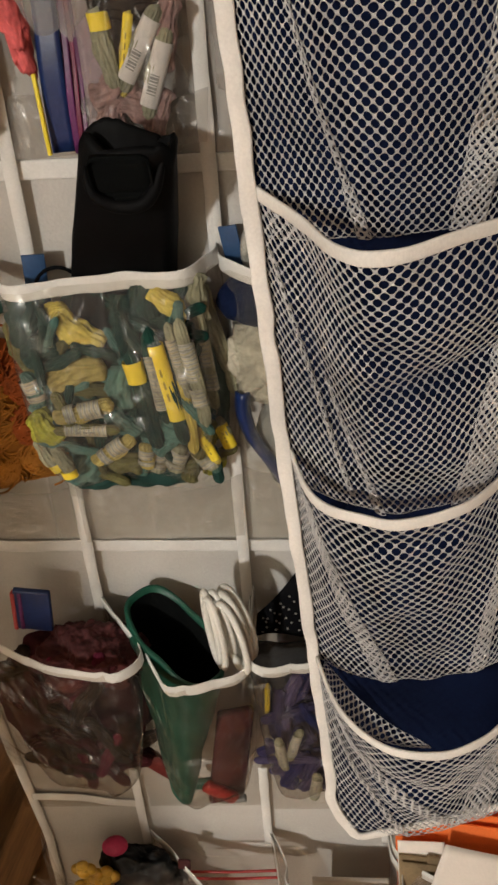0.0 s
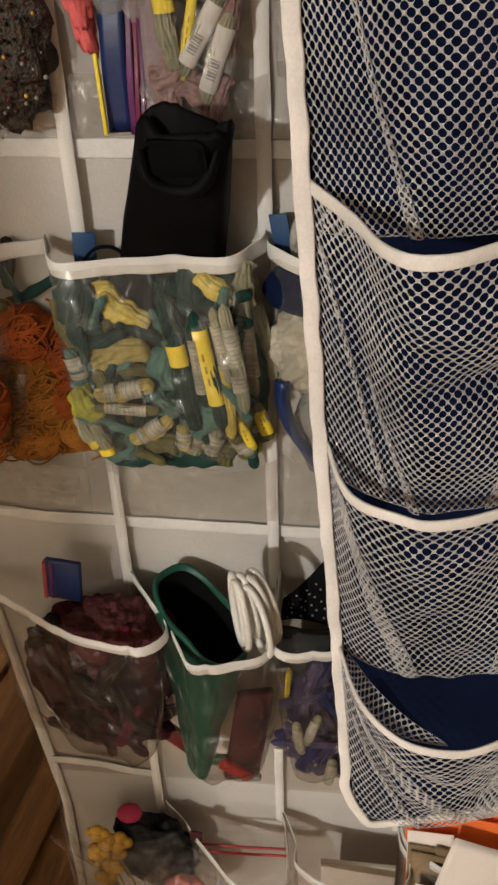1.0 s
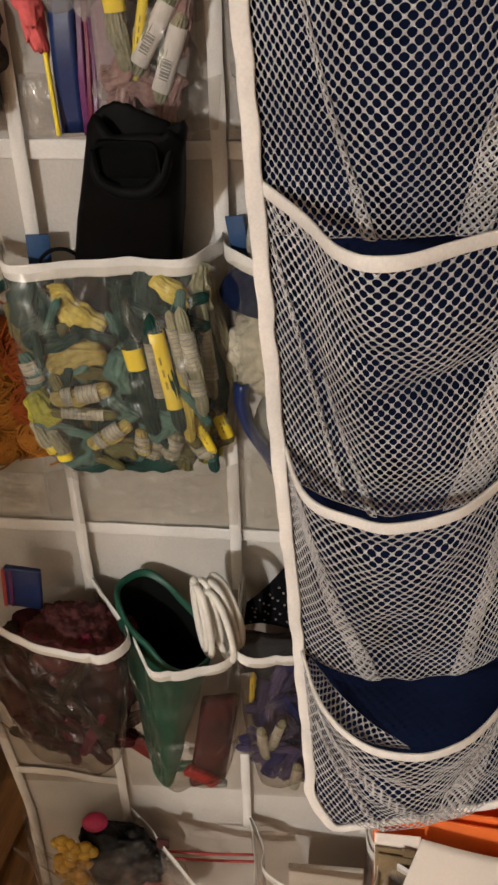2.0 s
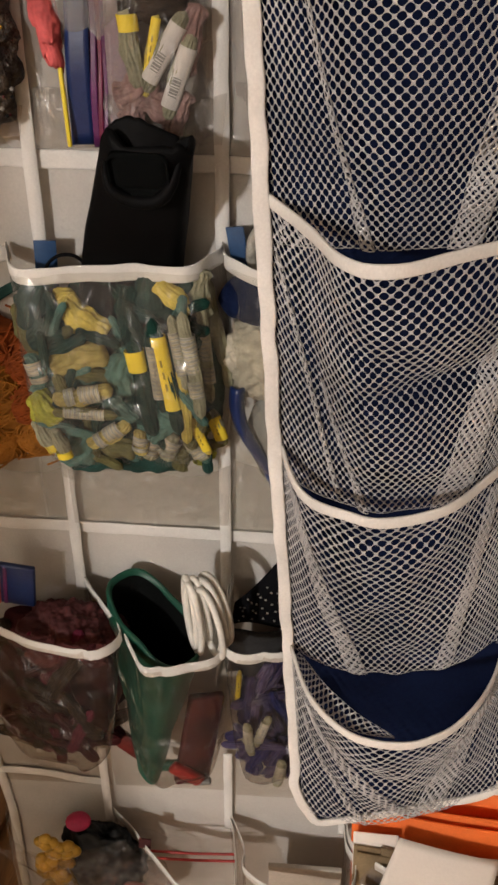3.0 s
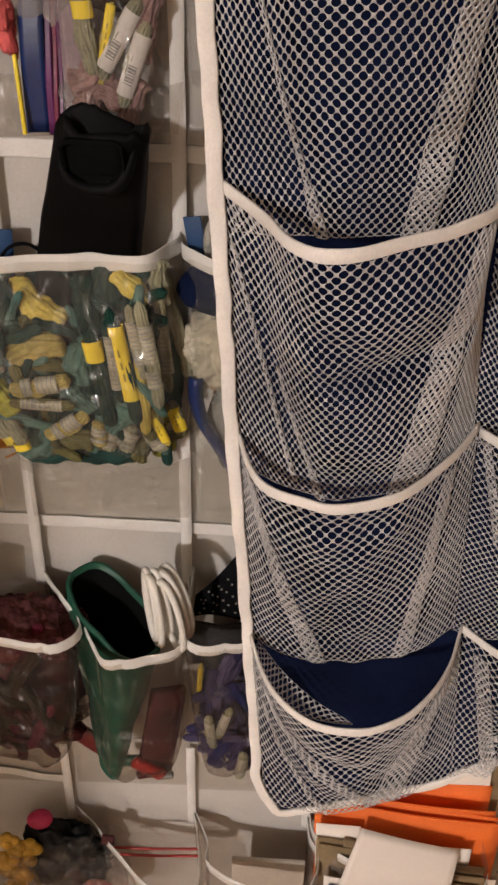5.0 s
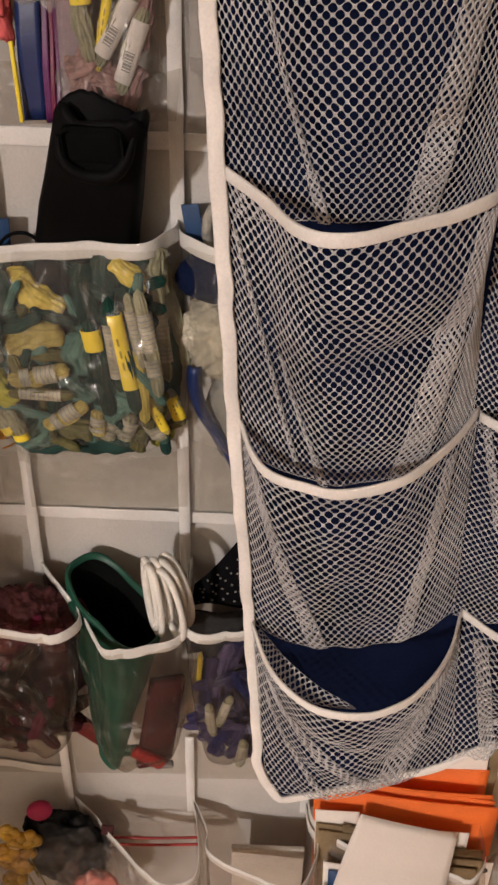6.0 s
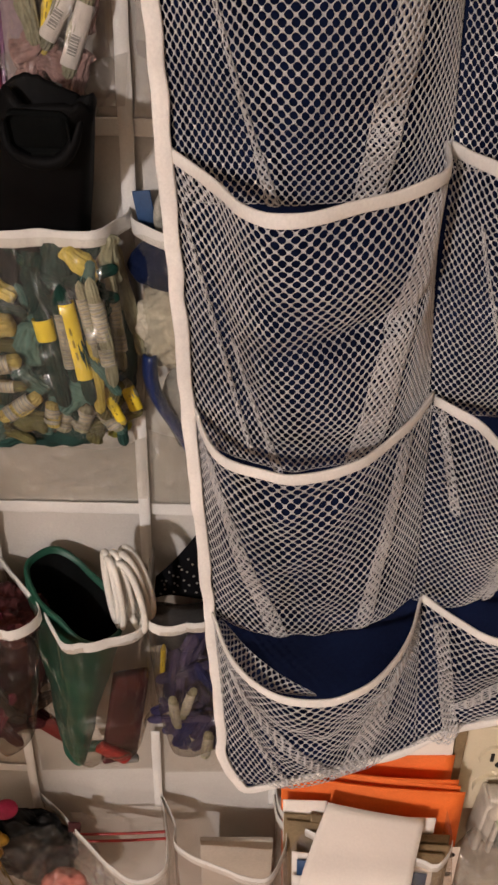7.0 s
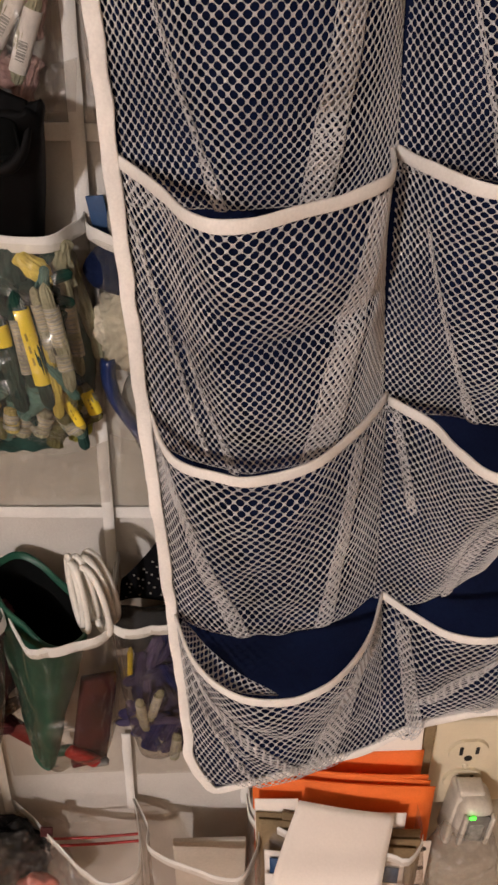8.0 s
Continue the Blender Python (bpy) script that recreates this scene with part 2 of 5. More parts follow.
def spline(points, n):
    """n+1 points along a smooth curve through points, evenly spaced."""
    pts = [Vector(p) for p in points]
    fine = []
    for i in range(len(pts) - 1):
        p0, p1, p2, p3 = pts[max(i - 1, 0)], pts[i], pts[i + 1], pts[min(i + 2, len(pts) - 1)]
        for k in range(12):
            t = k / 12
            fine.append(0.5 * (2 * p1 + (p2 - p0) * t + (2 * p0 - 5 * p1 + 4 * p2 - p3) * t * t + (3 * p1 - p0 - 3 * p2 + p3) * t ** 3))
    fine.append(pts[-1])
    d = [0.0]
    for a, b in zip(fine, fine[1:]):
        d.append(d[-1] + (b - a).length)
    out, j = [], 0
    for k in range(n + 1):
        s = d[-1] * k / n
        while j < len(d) - 2 and d[j + 1] < s:
            j += 1
        f = (s - d[j]) / max(d[j + 1] - d[j], 1e-9)
        out.append(fine[j].lerp(fine[j + 1], min(max(f, 0), 1)))
    return out


def at(points, u):
    """The place at the share u of a list of evenly spaced points."""
    k = min(max(u, 0.0), 1.0) * (len(points) - 1)
    i = min(int(k), len(points) - 2)
    return points[i].lerp(points[i + 1], k - i)


def tape(name, points, width, thick, material, parent, label="", up=(0, 0, 1), n=40, wobble=0.0006, smooth_path=True):
    """A sewn cloth tape along a path: a flat rounded section, width along up."""
    path = spline(points, n) if smooth_path else [Vector(p) for p in points]
    up = Vector(up) if up else None
    section = [(-0.5, 0), (-0.47, 0.4), (-0.38, 0.5), (0, 0.62), (0.38, 0.5), (0.47, 0.4), (0.5, 0), (0.47, -0.4), (0, -0.5), (-0.47, -0.4)]
    rows = []
    for i, p in enumerate(path):
        d = (path[min(i + 1, len(path) - 1)] - path[max(i - 1, 0)]).normalized()
        side = d.cross(up).normalized() if up else Vector((0, -1, 0))
        w = side.cross(d).normalized()
        q = p + side * noise.noise(p * 60) * wobble + w * noise.noise(p * 75 + Vector((7, 0, 0))) * wobble
        ww = width * (1 + 0.12 * noise.noise(p * 90))
        rows.append([q + w * a * ww + side * b * thick for a, b in section + section[:1]])
    bm = lattice(rows)
    for r in (rows[0], rows[-1]):
        bm.faces.new([bm.verts.new(p) for p in r[:-1]])
    bmesh.ops.remove_doubles(bm, verts=bm.verts, dist=1e-6)
    bmesh.ops.recalc_face_normals(bm, faces=bm.faces)
    return part(name, bm, material, parent, label)


def tube(points, radius, n=40, sides=10, closed_ends=True, smooth_path=True):
    path = spline(points, n) if smooth_path else [Vector(p) for p in points]
    rows, ref = [], Vector((0.13, 0.21, 0.97))
    for i, p in enumerate(path):
        d = (path[min(i + 1, len(path) - 1)] - path[max(i - 1, 0)]).normalized()
        a = d.cross(ref).normalized()
        b = a.cross(d)
        r = radius(i / (len(path) - 1)) if callable(radius) else radius
        rows.append([p + (a * math.cos(2 * math.pi * k / sides) + b * math.sin(2 * math.pi * k / sides)) * r for k in range(sides + 1)])
    bm = lattice(rows)
    if closed_ends:
        for r in (rows[0], rows[-1]):
            bm.faces.new([bm.verts.new(q) for q in r[:-1]])
    bmesh.ops.remove_doubles(bm, verts=bm.verts, dist=1e-7)
    bmesh.ops.recalc_face_normals(bm, faces=bm.faces)
    return bm


def box(size, place=(0, 0, 0), bevel=0.002, turn=(0, 0, 0), segments=2):
    bm = bmesh.new()
    bmesh.ops.create_cube(bm, size=1, matrix=Matrix.Diagonal((*size, 1)))
    if bevel:
        bmesh.ops.bevel(bm, geom=bm.edges, offset=bevel, segments=segments, affect="EDGES", profile=0.5)
    bmesh.ops.transform(bm, matrix=pose(*place, *turn), verts=bm.verts)
    return bm


def lump(size, place, rough=0.15, scale=30.0, seed=0, detail=4, turn=(0, 0, 0)):
    """A soft uneven bundle."""
    bm = bmesh.new()
    bmesh.ops.create_icosphere(bm, subdivisions=detail, radius=1)
    m = pose(*place, *turn) @ Matrix.Diagonal((*size, 1))
    for v in bm.verts:
        p = v.co.copy()
        q = Vector((p.x * size[0], p.y * size[1], p.z * size[2])) * scale + Vector((seed * 3.1, seed * 1.7, 0))
        v.co = m @ (p * (1 + rough * noise.fractal(q, 0.8, 2.0, 4)))
    return bm


# ---- structure ----
def plain(name, bm, material, label, category):
    return tagged(part(name, bm, material, smooth=False), label, category, kind="structure")


plain("wall_back", box((3.4, 0.12, 2.5), (1.50, 0.068, 1.25), 0), WALLPAINT, "cream painted wall behind the hanging organizers", "wall")
plain("wall_far", box((6.4, 0.1, 2.5), (0, 2.05, 1.25), 0), WALLPAINT, "cream painted wall beyond the wooden floor", "wall")
plain("wall_left", box((0.1, 7.6, 2.5), (-3.25, -1.7, 1.25), 0), WALLPAINT, "cream painted side wall of the room", "wall")
plain("wall_right", box((0.1, 7.6, 2.5), (3.25, -1.7, 1.25), 0), WALLPAINT, "cream painted side wall of the room", "wall")
plain("wall_front", box((6.4, 0.1, 2.5), (0, -5.45, 1.25), 0), WALLPAINT, "cream painted wall across the room", "wall")
plain("ceiling", box((6.6, 7.8, 0.1), (0, -1.7, 2.55), 0), CEILPAINT, "plain off-white ceiling of the room", "ceiling")
# unseen pier, added between lamp and organizer to shade the left columns
plain("shade_pier", box((0.34, 0.1, 2.5), (-0.664, -1.0, 1.25), 0), WALLPAINT, "unseen cream painted pier added to shade the left pockets", "wall")
floor = plain("floor", box((6.6, 7.8, 0.06), (0, -1.7, -0.05), 0), WOOD, "varnished brown wooden plank floor", "floor")

# ---- hanging organizer with clear pockets, against the wall ----
organizer = tagged(empty("pocket_organizer", (0, 0, 0.1)), "off-white fabric hanging organizer with clear vinyl pockets", "organizer")


def strip_x(column, z):
    """The upright seams lean slightly."""
    return ((-0.208 + 0.012 * (z - 0.5)), (-0.081 + 0.075 * (z - 0.917)), (0.011 + 0.0557 * (z - 0.917)), (0.098 + 0.04 * (z - 0.917)), 0.217)[column]


def sheet_point(x, z):
    fold = 0.002 * noise.noise(Vector((x * 14, 1.0, z * 9))) + 0.0012 * noise.noise(Vector((x * 40, 4.0, z * 33)))
    return Vector((x, fold - 0.0005, z))


rows = []
for j in range(121):
    z = 0.06 + 1.2 * j / 120
    left = strip_x(0, z) - (0.02 * max(0, (0.36 - z) / 0.2) if z < 0.36 else 0)
    rows.append([sheet_point(left + (0.217 - left) * i / 70, z) for i in range(71)])
thicken(part("backing_sheet", lattice(rows), FELT, organizer, "off-white non-woven backing sheet"), 0.0012)

HEMS = (0.917, 0.683, 0.402, 0.12)
for hz in HEMS:
    tape("hem_tape", [(x, -0.0045, hz - 0.055 * (x + 0.03) + (0.006 if x < -0.15 else 0)) for x in ((-0.207, -0.15, -0.1, -0.05, 0.0, 0.06, 0.12, 0.216) if hz > 0.5 else (-0.207, -0.17, -0.14, -0.118))], 0.0088, 0.001, TAPE, organizer, n=60, wobble=0.0004)
for c in (1, 2, 3):
    for hz in HEMS:
        tape("seam_tape", [(strip_x(c, hz + dz), -0.0075, hz + dz) for dz in (-0.05, -0.03, 0.0, 0.02, 0.22 if hz > 0.9 else 0.075 if hz > 0.6 else 0.055)], 0.007, 0.0008, TAPE, organizer, up=(1, 0, 0), n=24, wobble=0.0003)
left_edge = [(strip_x(0, z) - (0.02 * (0.36 - z) / 0.2 if z < 0.36 else 0), -0.003, z) for z in (0.06, 0.15, 0.25, 0.32, 0.36, 0.42, 0.6, 0.9, 1.25)]
tape("edge_binding", left_edge, 0.008, 0.003, TAPE, organizer, up=(1, 0, 0), n=80)
tape("edge_binding", [(0.217, -0.003, z) for z in (0.06, 0.4, 0.8, 1.25)], 0.008, 0.003, TAPE, organizer, up=(1, 0, 0), n=60)

POCKETS = {}


def pocket(key, rim, z_rim, z_bottom, full=0.55, tilt=0.0, trim=True, low=0.004, belly=0.45, flat_share=0.12, folds=0.003, trimmed=1.0):
    """A clear pocket: the film runs from the rim's curve in plan down to the hem on the sheet."""
    curve = spline([(x, y, 0) for x, y in rim], 48)
    x0, x1 = rim[0][0], rim[-1][0]
    sx0, sx1 = x0 - 0.012, x1 - 0.012

    def film_point(u, v):
        top = at(curve, u)
        flat = Vector((sx0 + (sx1 - sx0) * u, -low, 0))
        k = min(max(v - flat_share, 0.0) / (full - flat_share), 1.0)
        g = k * k * (3 - 2 * k) * (1 + belly * math.sin(math.pi * v ** 1.7))
        h = 0.35 * g + 0.65 * v
        x = flat.x + (top.x - flat.x) * h
        y = flat.y + (top.y - flat.y) * g
        p = Vector((x, y, z_bottom + (z_rim + tilt * (top.x - x0) - z_bottom) * v))
        edge = math.sin(math.pi * u)
        crease = 1 - abs(noise.noise(Vector((x * 45 + p.z * 20, key[1] + 3.0, p.z * 30 - x * 12))))
        p.y += (folds * crease ** 3 + 0.004 * noise.noise(Vector((x * 35, key[1], p.z * 22))) + 0.002 * noise.noise(Vector((x * 90, key[0], p.z * 60)))) * edge * min(1, v * 4) * (1 - v * v * 0.7)
        slack = edge * max(0.0, 1 - v / 0.34) * min(1, v * 9)
        p.y -= slack * (0.0035 * abs(noise.noise(Vector((x * 60 + p.z * 30, key[1] + 8.0, p.z * 70)))) + 0.0022 * abs(noise.noise(Vector((x * 150 - p.z * 60, key[0] + 2.0, p.z * 110)))))
        return p

    ob = part("clear_pocket", lattice([[film_point(i / 72, j / 60) for i in range(73)] for j in range(61)]), VINYL2 if key == (3, 0) else (VINYL0, VINYL, VINYL2, VINYL3)[key[0]], organizer, "clear vinyl pocket")
    if trim:
        path = [film_point(i / 48, 1.0) + Vector((0, 0, -0.002)) for i in range(int(48 * trimmed) + 1)]
        tape("rim_tape", path, 0.0115 if key[0] == 3 else 0.0085, 0.0009, TAPE, ob, "white rim tape", smooth_path=False, wobble=0.0004)
    POCKETS[key] = film_point
    return ob


pocket((0, 0), [(-0.2, -0.004), (-0.185, -0.03), (-0.14, -0.035), (-0.09, -0.025), (-0.07, -0.004)], 1.125, 0.92)
pocket((0, 1), [(-0.068, -0.004), (-0.06, -0.025), (-0.03, -0.035), (0.0, -0.03), (0.021, -0.004)], 1.125, 0.917)
pocket((0, 2), [(0.023, -0.004), (0.035, -0.022), (0.06, -0.03), (0.09, -0.02), (0.104, -0.004)], 1.125, 0.912)
pocket((1, 0), [(-0.201, -0.004), (-0.192, -0.04), (-0.16, -0.036), (-0.135, -0.02), (-0.122, -0.008), (-0.104, -0.003)], 0.873, 0.690)
pocket((1, 1), [(-0.103, -0.004), (-0.1, -0.014), (-0.087, -0.038), (-0.06, -0.0365), (-0.033, -0.035), (-0.005, -0.037), (0.005, -0.022), (0.009, -0.014), (0.0085, -0.004)], 0.876, 0.683)
pocket((1, 2), [(0.009, -0.004), (0.012, -0.018), (0.03, -0.037), (0.06, -0.045), (0.088, -0.03), (0.098, -0.004)], 0.873, 0.677)
pocket((2, 0), [(-0.206, -0.004), (-0.196, -0.026), (-0.18, -0.033), (-0.156, -0.046), (-0.129, -0.061), (-0.098, -0.068), (-0.078, -0.071), (-0.066, -0.061), (-0.068, -0.048), (-0.089, -0.021), (-0.103, -0.003)], 0.643, 0.402, belly=0.12, flat_share=0.2, folds=0.007)
pocket((2, 1), [(-0.1, -0.003), (-0.083, -0.028), (-0.068, -0.046), (-0.055, -0.066), (-0.045, -0.079), (-0.025, -0.077), (-0.004, -0.069), (-0.001, -0.05), (-0.003, -0.003)], 0.64, 0.402, belly=0.12, flat_share=0.2, folds=0.007)
pocket((2, 2), [(0.0, -0.003), (0.0, -0.045), (0.003, -0.068), (0.033, -0.069), (0.07, -0.062), (0.09, -0.04), (0.096, -0.003)], 0.645, 0.396, belly=0.12, flat_share=0.2, folds=0.007)
pocket((3, 0), [(-0.215, -0.004), (-0.2, -0.035), (-0.16, -0.05), (-0.12, -0.045), (-0.112, -0.02), (-0.12, -0.004)], 0.365, 0.12, trim=False)
pocket((3, 1), [(-0.119, -0.004), (-0.1, -0.02), (-0.082, -0.039), (-0.039, -0.077), (-0.013, -0.073), (-0.009, -0.055), (-0.015, -0.017), (-0.02, -0.004)], 0.365, 0.12)
pocket((3, 2), [(-0.018, -0.004), (-0.004, -0.032), (-0.002, -0.051), (0.031, -0.068), (0.067, -0.08), (0.083, -0.058), (0.086, -0.04), (0.079, -0.025), (0.077, -0.004)], 0.365, 0.12)
pocket((3, 3), [(0.079, -0.004), (0.081, -0.025), (0.09, -0.038), (0.111, -0.05), (0.15, -0.063), (0.187, -0.071), (0.2, -0.076), (0.213, -0.064), (0.217, -0.05), (0.217, -0.03), (0.216, -0.004)], 0.376, 0.12, trimmed=0.79)



def slack_film(key, x0, x1, z0, z1, out):
    """Crumpled film added over a pocket's foot for haze and glints, to the hem."""
    def crumple(u, v):
        x, z = x0 + (x1 - x0) * u + 0.004 * v, z0 + (z1 - z0) * v + 0.004 * math.sin(5 * u + key[1]) * v
        ridge = abs(noise.noise(Vector((x * 38 + z * 26, key[1] * 3.0, z * 60)))) + 0.5 * abs(noise.noise(Vector((x * 95 - z * 40, key[0] + 4.0, z * 120))))
        full = math.sin(math.pi * min(max(u, 0.02), 0.98)) ** 0.5
        return Vector((x, -0.0105 - out * v * v * full - 0.0065 * ridge * full * min(1, 6 * v), z))

    part("slack_film", lattice([[crumple(i / 80, j / 36) for i in range(81)] for j in range(37)]), SLACK, organizer, "extra crumpled clear film for haze and glints")


for column, (x0, x1) in enumerate(((-0.2, -0.1), (-0.096, 0.001), (0.003, 0.09))):
    slack_film((1, column), x0, x1, 0.692 - 0.05 * (x0 + 0.04), 0.744, 0.008)
for column, (x0, x1) in enumerate(((-0.2, -0.082), (-0.076, 0.012), (0.016, 0.1))):
    slack_film((0, column), x0, x1, 0.924 - 0.05 * (x0 + 0.04), 0.95, 0.003)

# ---- navy organizer with net pockets, hanging in front ----
navy = tagged(empty("net_organizer", (0.15, -0.09, 0.55)), "navy cloth hanging organizer with white net pockets and white binding", "organizer")


def navy_y(x):
    return -0.099 + 0.13 * (x - 0.04)


BOTTOM = spline([(0.0405, 0, 0.576), (0.0435, 0, 0.559), (0.048, 0, 0.546), (0.0535, 0, 0.5345), (0.058, 0, 0.5315), (0.068, 0, 0.538), (0.093, 0, 0.546), (0.128, 0, 0.561), (0.149, 0, 0.569), (0.169, 0, 0.584), (0.188, 0, 0.591), (0.229, 0, 0.594), (0.262, 0, 0.585), (0.272, 0, 0.6)], 80)


def bottom_z(x):
    return min(BOTTOM, key=lambda p: abs(p.x - x)).z


NL, NR, NTOP = 0.041, 0.272, 1.24
rows = []
for j in range(91):
    f = j / 90
    row = []
    for i in range(61):
        x = NL + (NR - NL) * i / 60
        z0 = bottom_z(x)
        z = z0 + (NTOP - z0) * f
        near = max(0.0, 1 - (z - z0) / 0.09)
        hem = -0.1045 + 0.09 * max(0, x - 0.15)
        y = navy_y(x) + 0.004 * noise.noise(Vector((x * 18, 2, z * 8))) * (1 - near)
        row.append(Vector((x, y + (hem - y) * near * near * (3 - 2 * near), z)))
    rows.append(row)
thicken(part("cloth_sheet", lattice(rows), NAVY, navy, "navy blue cloth backing"), 0.0012)
side_run = [(0.041 - 0.001 * math.sin(z * 9), navy_y(0.041) - 0.004 - 0.003 * max(0, 1 - (z - 0.53) / 0.1), z) for z in (1.24, 1.1, 1.0, 0.93, 0.88, 0.82, 0.76, 0.7, 0.65, 0.61, 0.585)]
hem_run = [(p.x, -0.106 + 0.09 * max(0, p.x - 0.15), p.z) for p in BOTTOM[::4]]
tape("edge_binding", side_run + hem_run, 0.0062, 0.0024, NAVYTAPE, navy, "white edge binding", up=None, n=260, wobble=0.0008)
tape("edge_binding", [(NR, navy_y(NR) - 0.003, z) for z in (0.6, 0.8, 1.0, 1.24)], 0.0062, 0.0024, NAVYTAPE, navy, "white edge binding", up=(1, 0, 0.0001), n=60)


def net(name, place, width, height, parent, pitch=0.0048, hole=0.735, label="", squash=0.96, jitter=0.00025, thick=0.0004, warp=0.0):
    """A knitted net with round-cornered holes, laid over the surface place(s, t), s and t in metres."""
    verts, faces, index = [], [], {}
    tall = pitch * squash
    nx, ny = int(width / pitch) + 2, int(2 * height / tall) + 2

    def vert(s, t):
        key = (round(s, 6), round(t, 6))
        if key not in index:
            index[key] = len(verts)
            n = Vector((s * 300, t * 300, 3.0))
            slow = Vector((s * 26 + warp, t * 26, warp))
            s2 = min(max(s + jitter * noise.noise(n) + 0.0015 * noise.noise(slow), 0), width)
            t2 = min(max(t + jitter * noise.noise(n + Vector((9, 9, 9))) + 0.0018 * noise.noise(slow + Vector((0, 4, 9))), 0), height)
            verts.append(place(s2, t2))
        return index[key]

    ring = []
    for k in range(12):
        a = math.radians(30 * k)
        c, s = math.cos(a), math.sin(a)
        edge = 1 / (abs(c) + abs(s))
        shape = hole / (abs(c) ** 1.7 + abs(s) ** 1.7) ** (1 / 1.7)
        ring.append((c * edge, s * edge, c * shape, s * shape))
    for r in range(ny):
        for col in range(nx):
            cs, ct = (col + 0.5 * (r % 2)) * pitch, r * tall / 2
            outer = [(cs + q[0] * pitch / 2, ct + q[1] * tall / 2) for q in ring]
            inner = [(cs + q[2] * pitch / 2, ct + q[3] * tall / 2) for q in ring]
            if min(q[0] for q in outer) > width or min(q[1] for q in outer) > height:
                continue
            o, n = [vert(*q) for q in outer], [vert(*q) for q in inner]
            for k in range(12):
                m = (k + 1) % 12
                faces.append((o[k], o[m], n[m], n[k]))
    me = bpy.data.meshes.new(name)
    me.from_pydata(verts, [], faces)
    me.polygons.foreach_set("use_smooth", [True] * len(faces))
    me.materials.append(NET)
    ob = new(name, me)
    ob.parent = parent
    ob.matrix_parent_inverse = parent.matrix_world.inverted()
    if label:
        ob["label"] = label
    return thicken(ob, thick)


def net_pocket(rim, z_rim, base, z_base, seed, pleats=(), droop=0.0, crumple=0.0045, belly=0.0, stretch=1.0, creases=(), lift=0.0):
    """A net pocket: rim curve in plan at one height, gathered bottom, two pleats, white rim tape."""
    top, low = spline([(x, y, 0) for x, y in rim], 40), spline([(x, y, dz) for x, y, dz in base], 40)
    width = sum((a - b).length for a, b in zip(top, top[1:]))
    width, height = width / stretch ** 0.4, (z_rim - z_base) * 1.05 / stretch

    def place(s, t):
        u, v = s / width, t / height
        a, b = at(top, u), at(low, u)
        x, y = b.x + (a.x - b.x) * v ** 0.8, b.y + (a.y - b.y) * v
        z = z_base + b.z * (1 - v) + (z_rim - z_base - droop * math.sin(math.pi * u)) * v
        z += lift * max(0.0, 1 - u / 0.3) ** 1.5 * v
        e = min(1, 5 * u, 5 * (1 - u)) * min(1, 6 * (1 - v) + 0.1)
        y += (crumple * noise.noise(Vector((x * 30 + seed, seed, z * 26))) + 0.5 * crumple * noise.noise(Vector((x * 75 + seed, 5, z * 50))) - belly * math.sin(math.pi * v)) * e
        for u0, v0, u1, v1, deep, wide in creases:
            du, dv = u1 - u0, (v1 - v0)
            k = min(max(((u - u0) * du + (v - v0) * dv) / (du * du + dv * dv), 0.0), 1.0)
            far = math.hypot(u - u0 - k * du, v - v0 - k * dv) / wide
            fold = math.exp(-far * far) * math.sin(math.pi * (0.12 + 0.76 * k))
            y += deep * fold * e
            z -= 0.45 * deep * fold * e
        return Vector((x, y, z))

    ob = net("net", place, width, height, navy, label="white open net pocket front", warp=seed * 2.3)
    path = [place(width * i / 48, height) + Vector((0, -0.0012, 0.0)) for i in range(49)]
    tape("rim_tape", path, 0.0051, 0.0014, NAVYTAPE, ob, "white rim tape", smooth_path=False, wobble=0.0005)
    for u0, v0, u1, v1, w in pleats:
        length = height * (v1 - v0)

        def fold(s, t, u0=u0, u1=u1, v0=v0, w=w, length=length):
            f = t / length
            uc = u0 + (u1 - u0) * f
            return place(min(max(uc * width + (s - w / 2) * (1 - 0.25 * f), 0), width), height * v0 + t) + Vector((0, -0.0016 - 0.0006 * math.sin(math.pi * s / w), 0))

        net("pleat", fold, w, length, ob, pitch=0.0045, hole=0.6, label="gathered double fold of net", squash=0.9, jitter=0.0005)
    return place


RIM1 = [(0.041, -0.1), (0.05, -0.115), (0.066, -0.14), (0.085, -0.15), (0.11, -0.14), (0.135, -0.12), (0.144, -0.1), (0.146, -0.086)]
RIM2 = [(0.039, -0.094), (0.047, -0.107), (0.057, -0.121), (0.07, -0.146), (0.084, -0.154), (0.108, -0.142), (0.135, -0.122), (0.143, -0.105), (0.146, -0.078)]
RIM3 = [(0.043, -0.101), (0.053, -0.13), (0.074, -0.143), (0.09, -0.145), (0.112, -0.136), (0.133, -0.113), (0.15, -0.087)]
RIM4 = [(0.043, -0.104), (0.054, -0.134), (0.07, -0.152), (0.086, -0.158), (0.105, -0.157), (0.125, -0.145), (0.142, -0.122), (0.154, -0.092)]
BASE1 = [(0.044, -0.1, 0), (0.06, -0.104, 0), (0.085, -0.107, 0), (0.12, -0.104, 0), (0.147, -0.088, 0)]
BASE2 = [(0.044, -0.102, 0.002), (0.06, -0.112, 0), (0.08, -0.12, 0), (0.118, -0.116, 0), (0.148, -0.09, 0.004)]
BASE3 = [(0.044, -0.101, 0.006), (0.06, -0.107, 0.001), (0.08, -0.11, 0), (0.12, -0.108, 0), (0.15, -0.091, 0.006)]
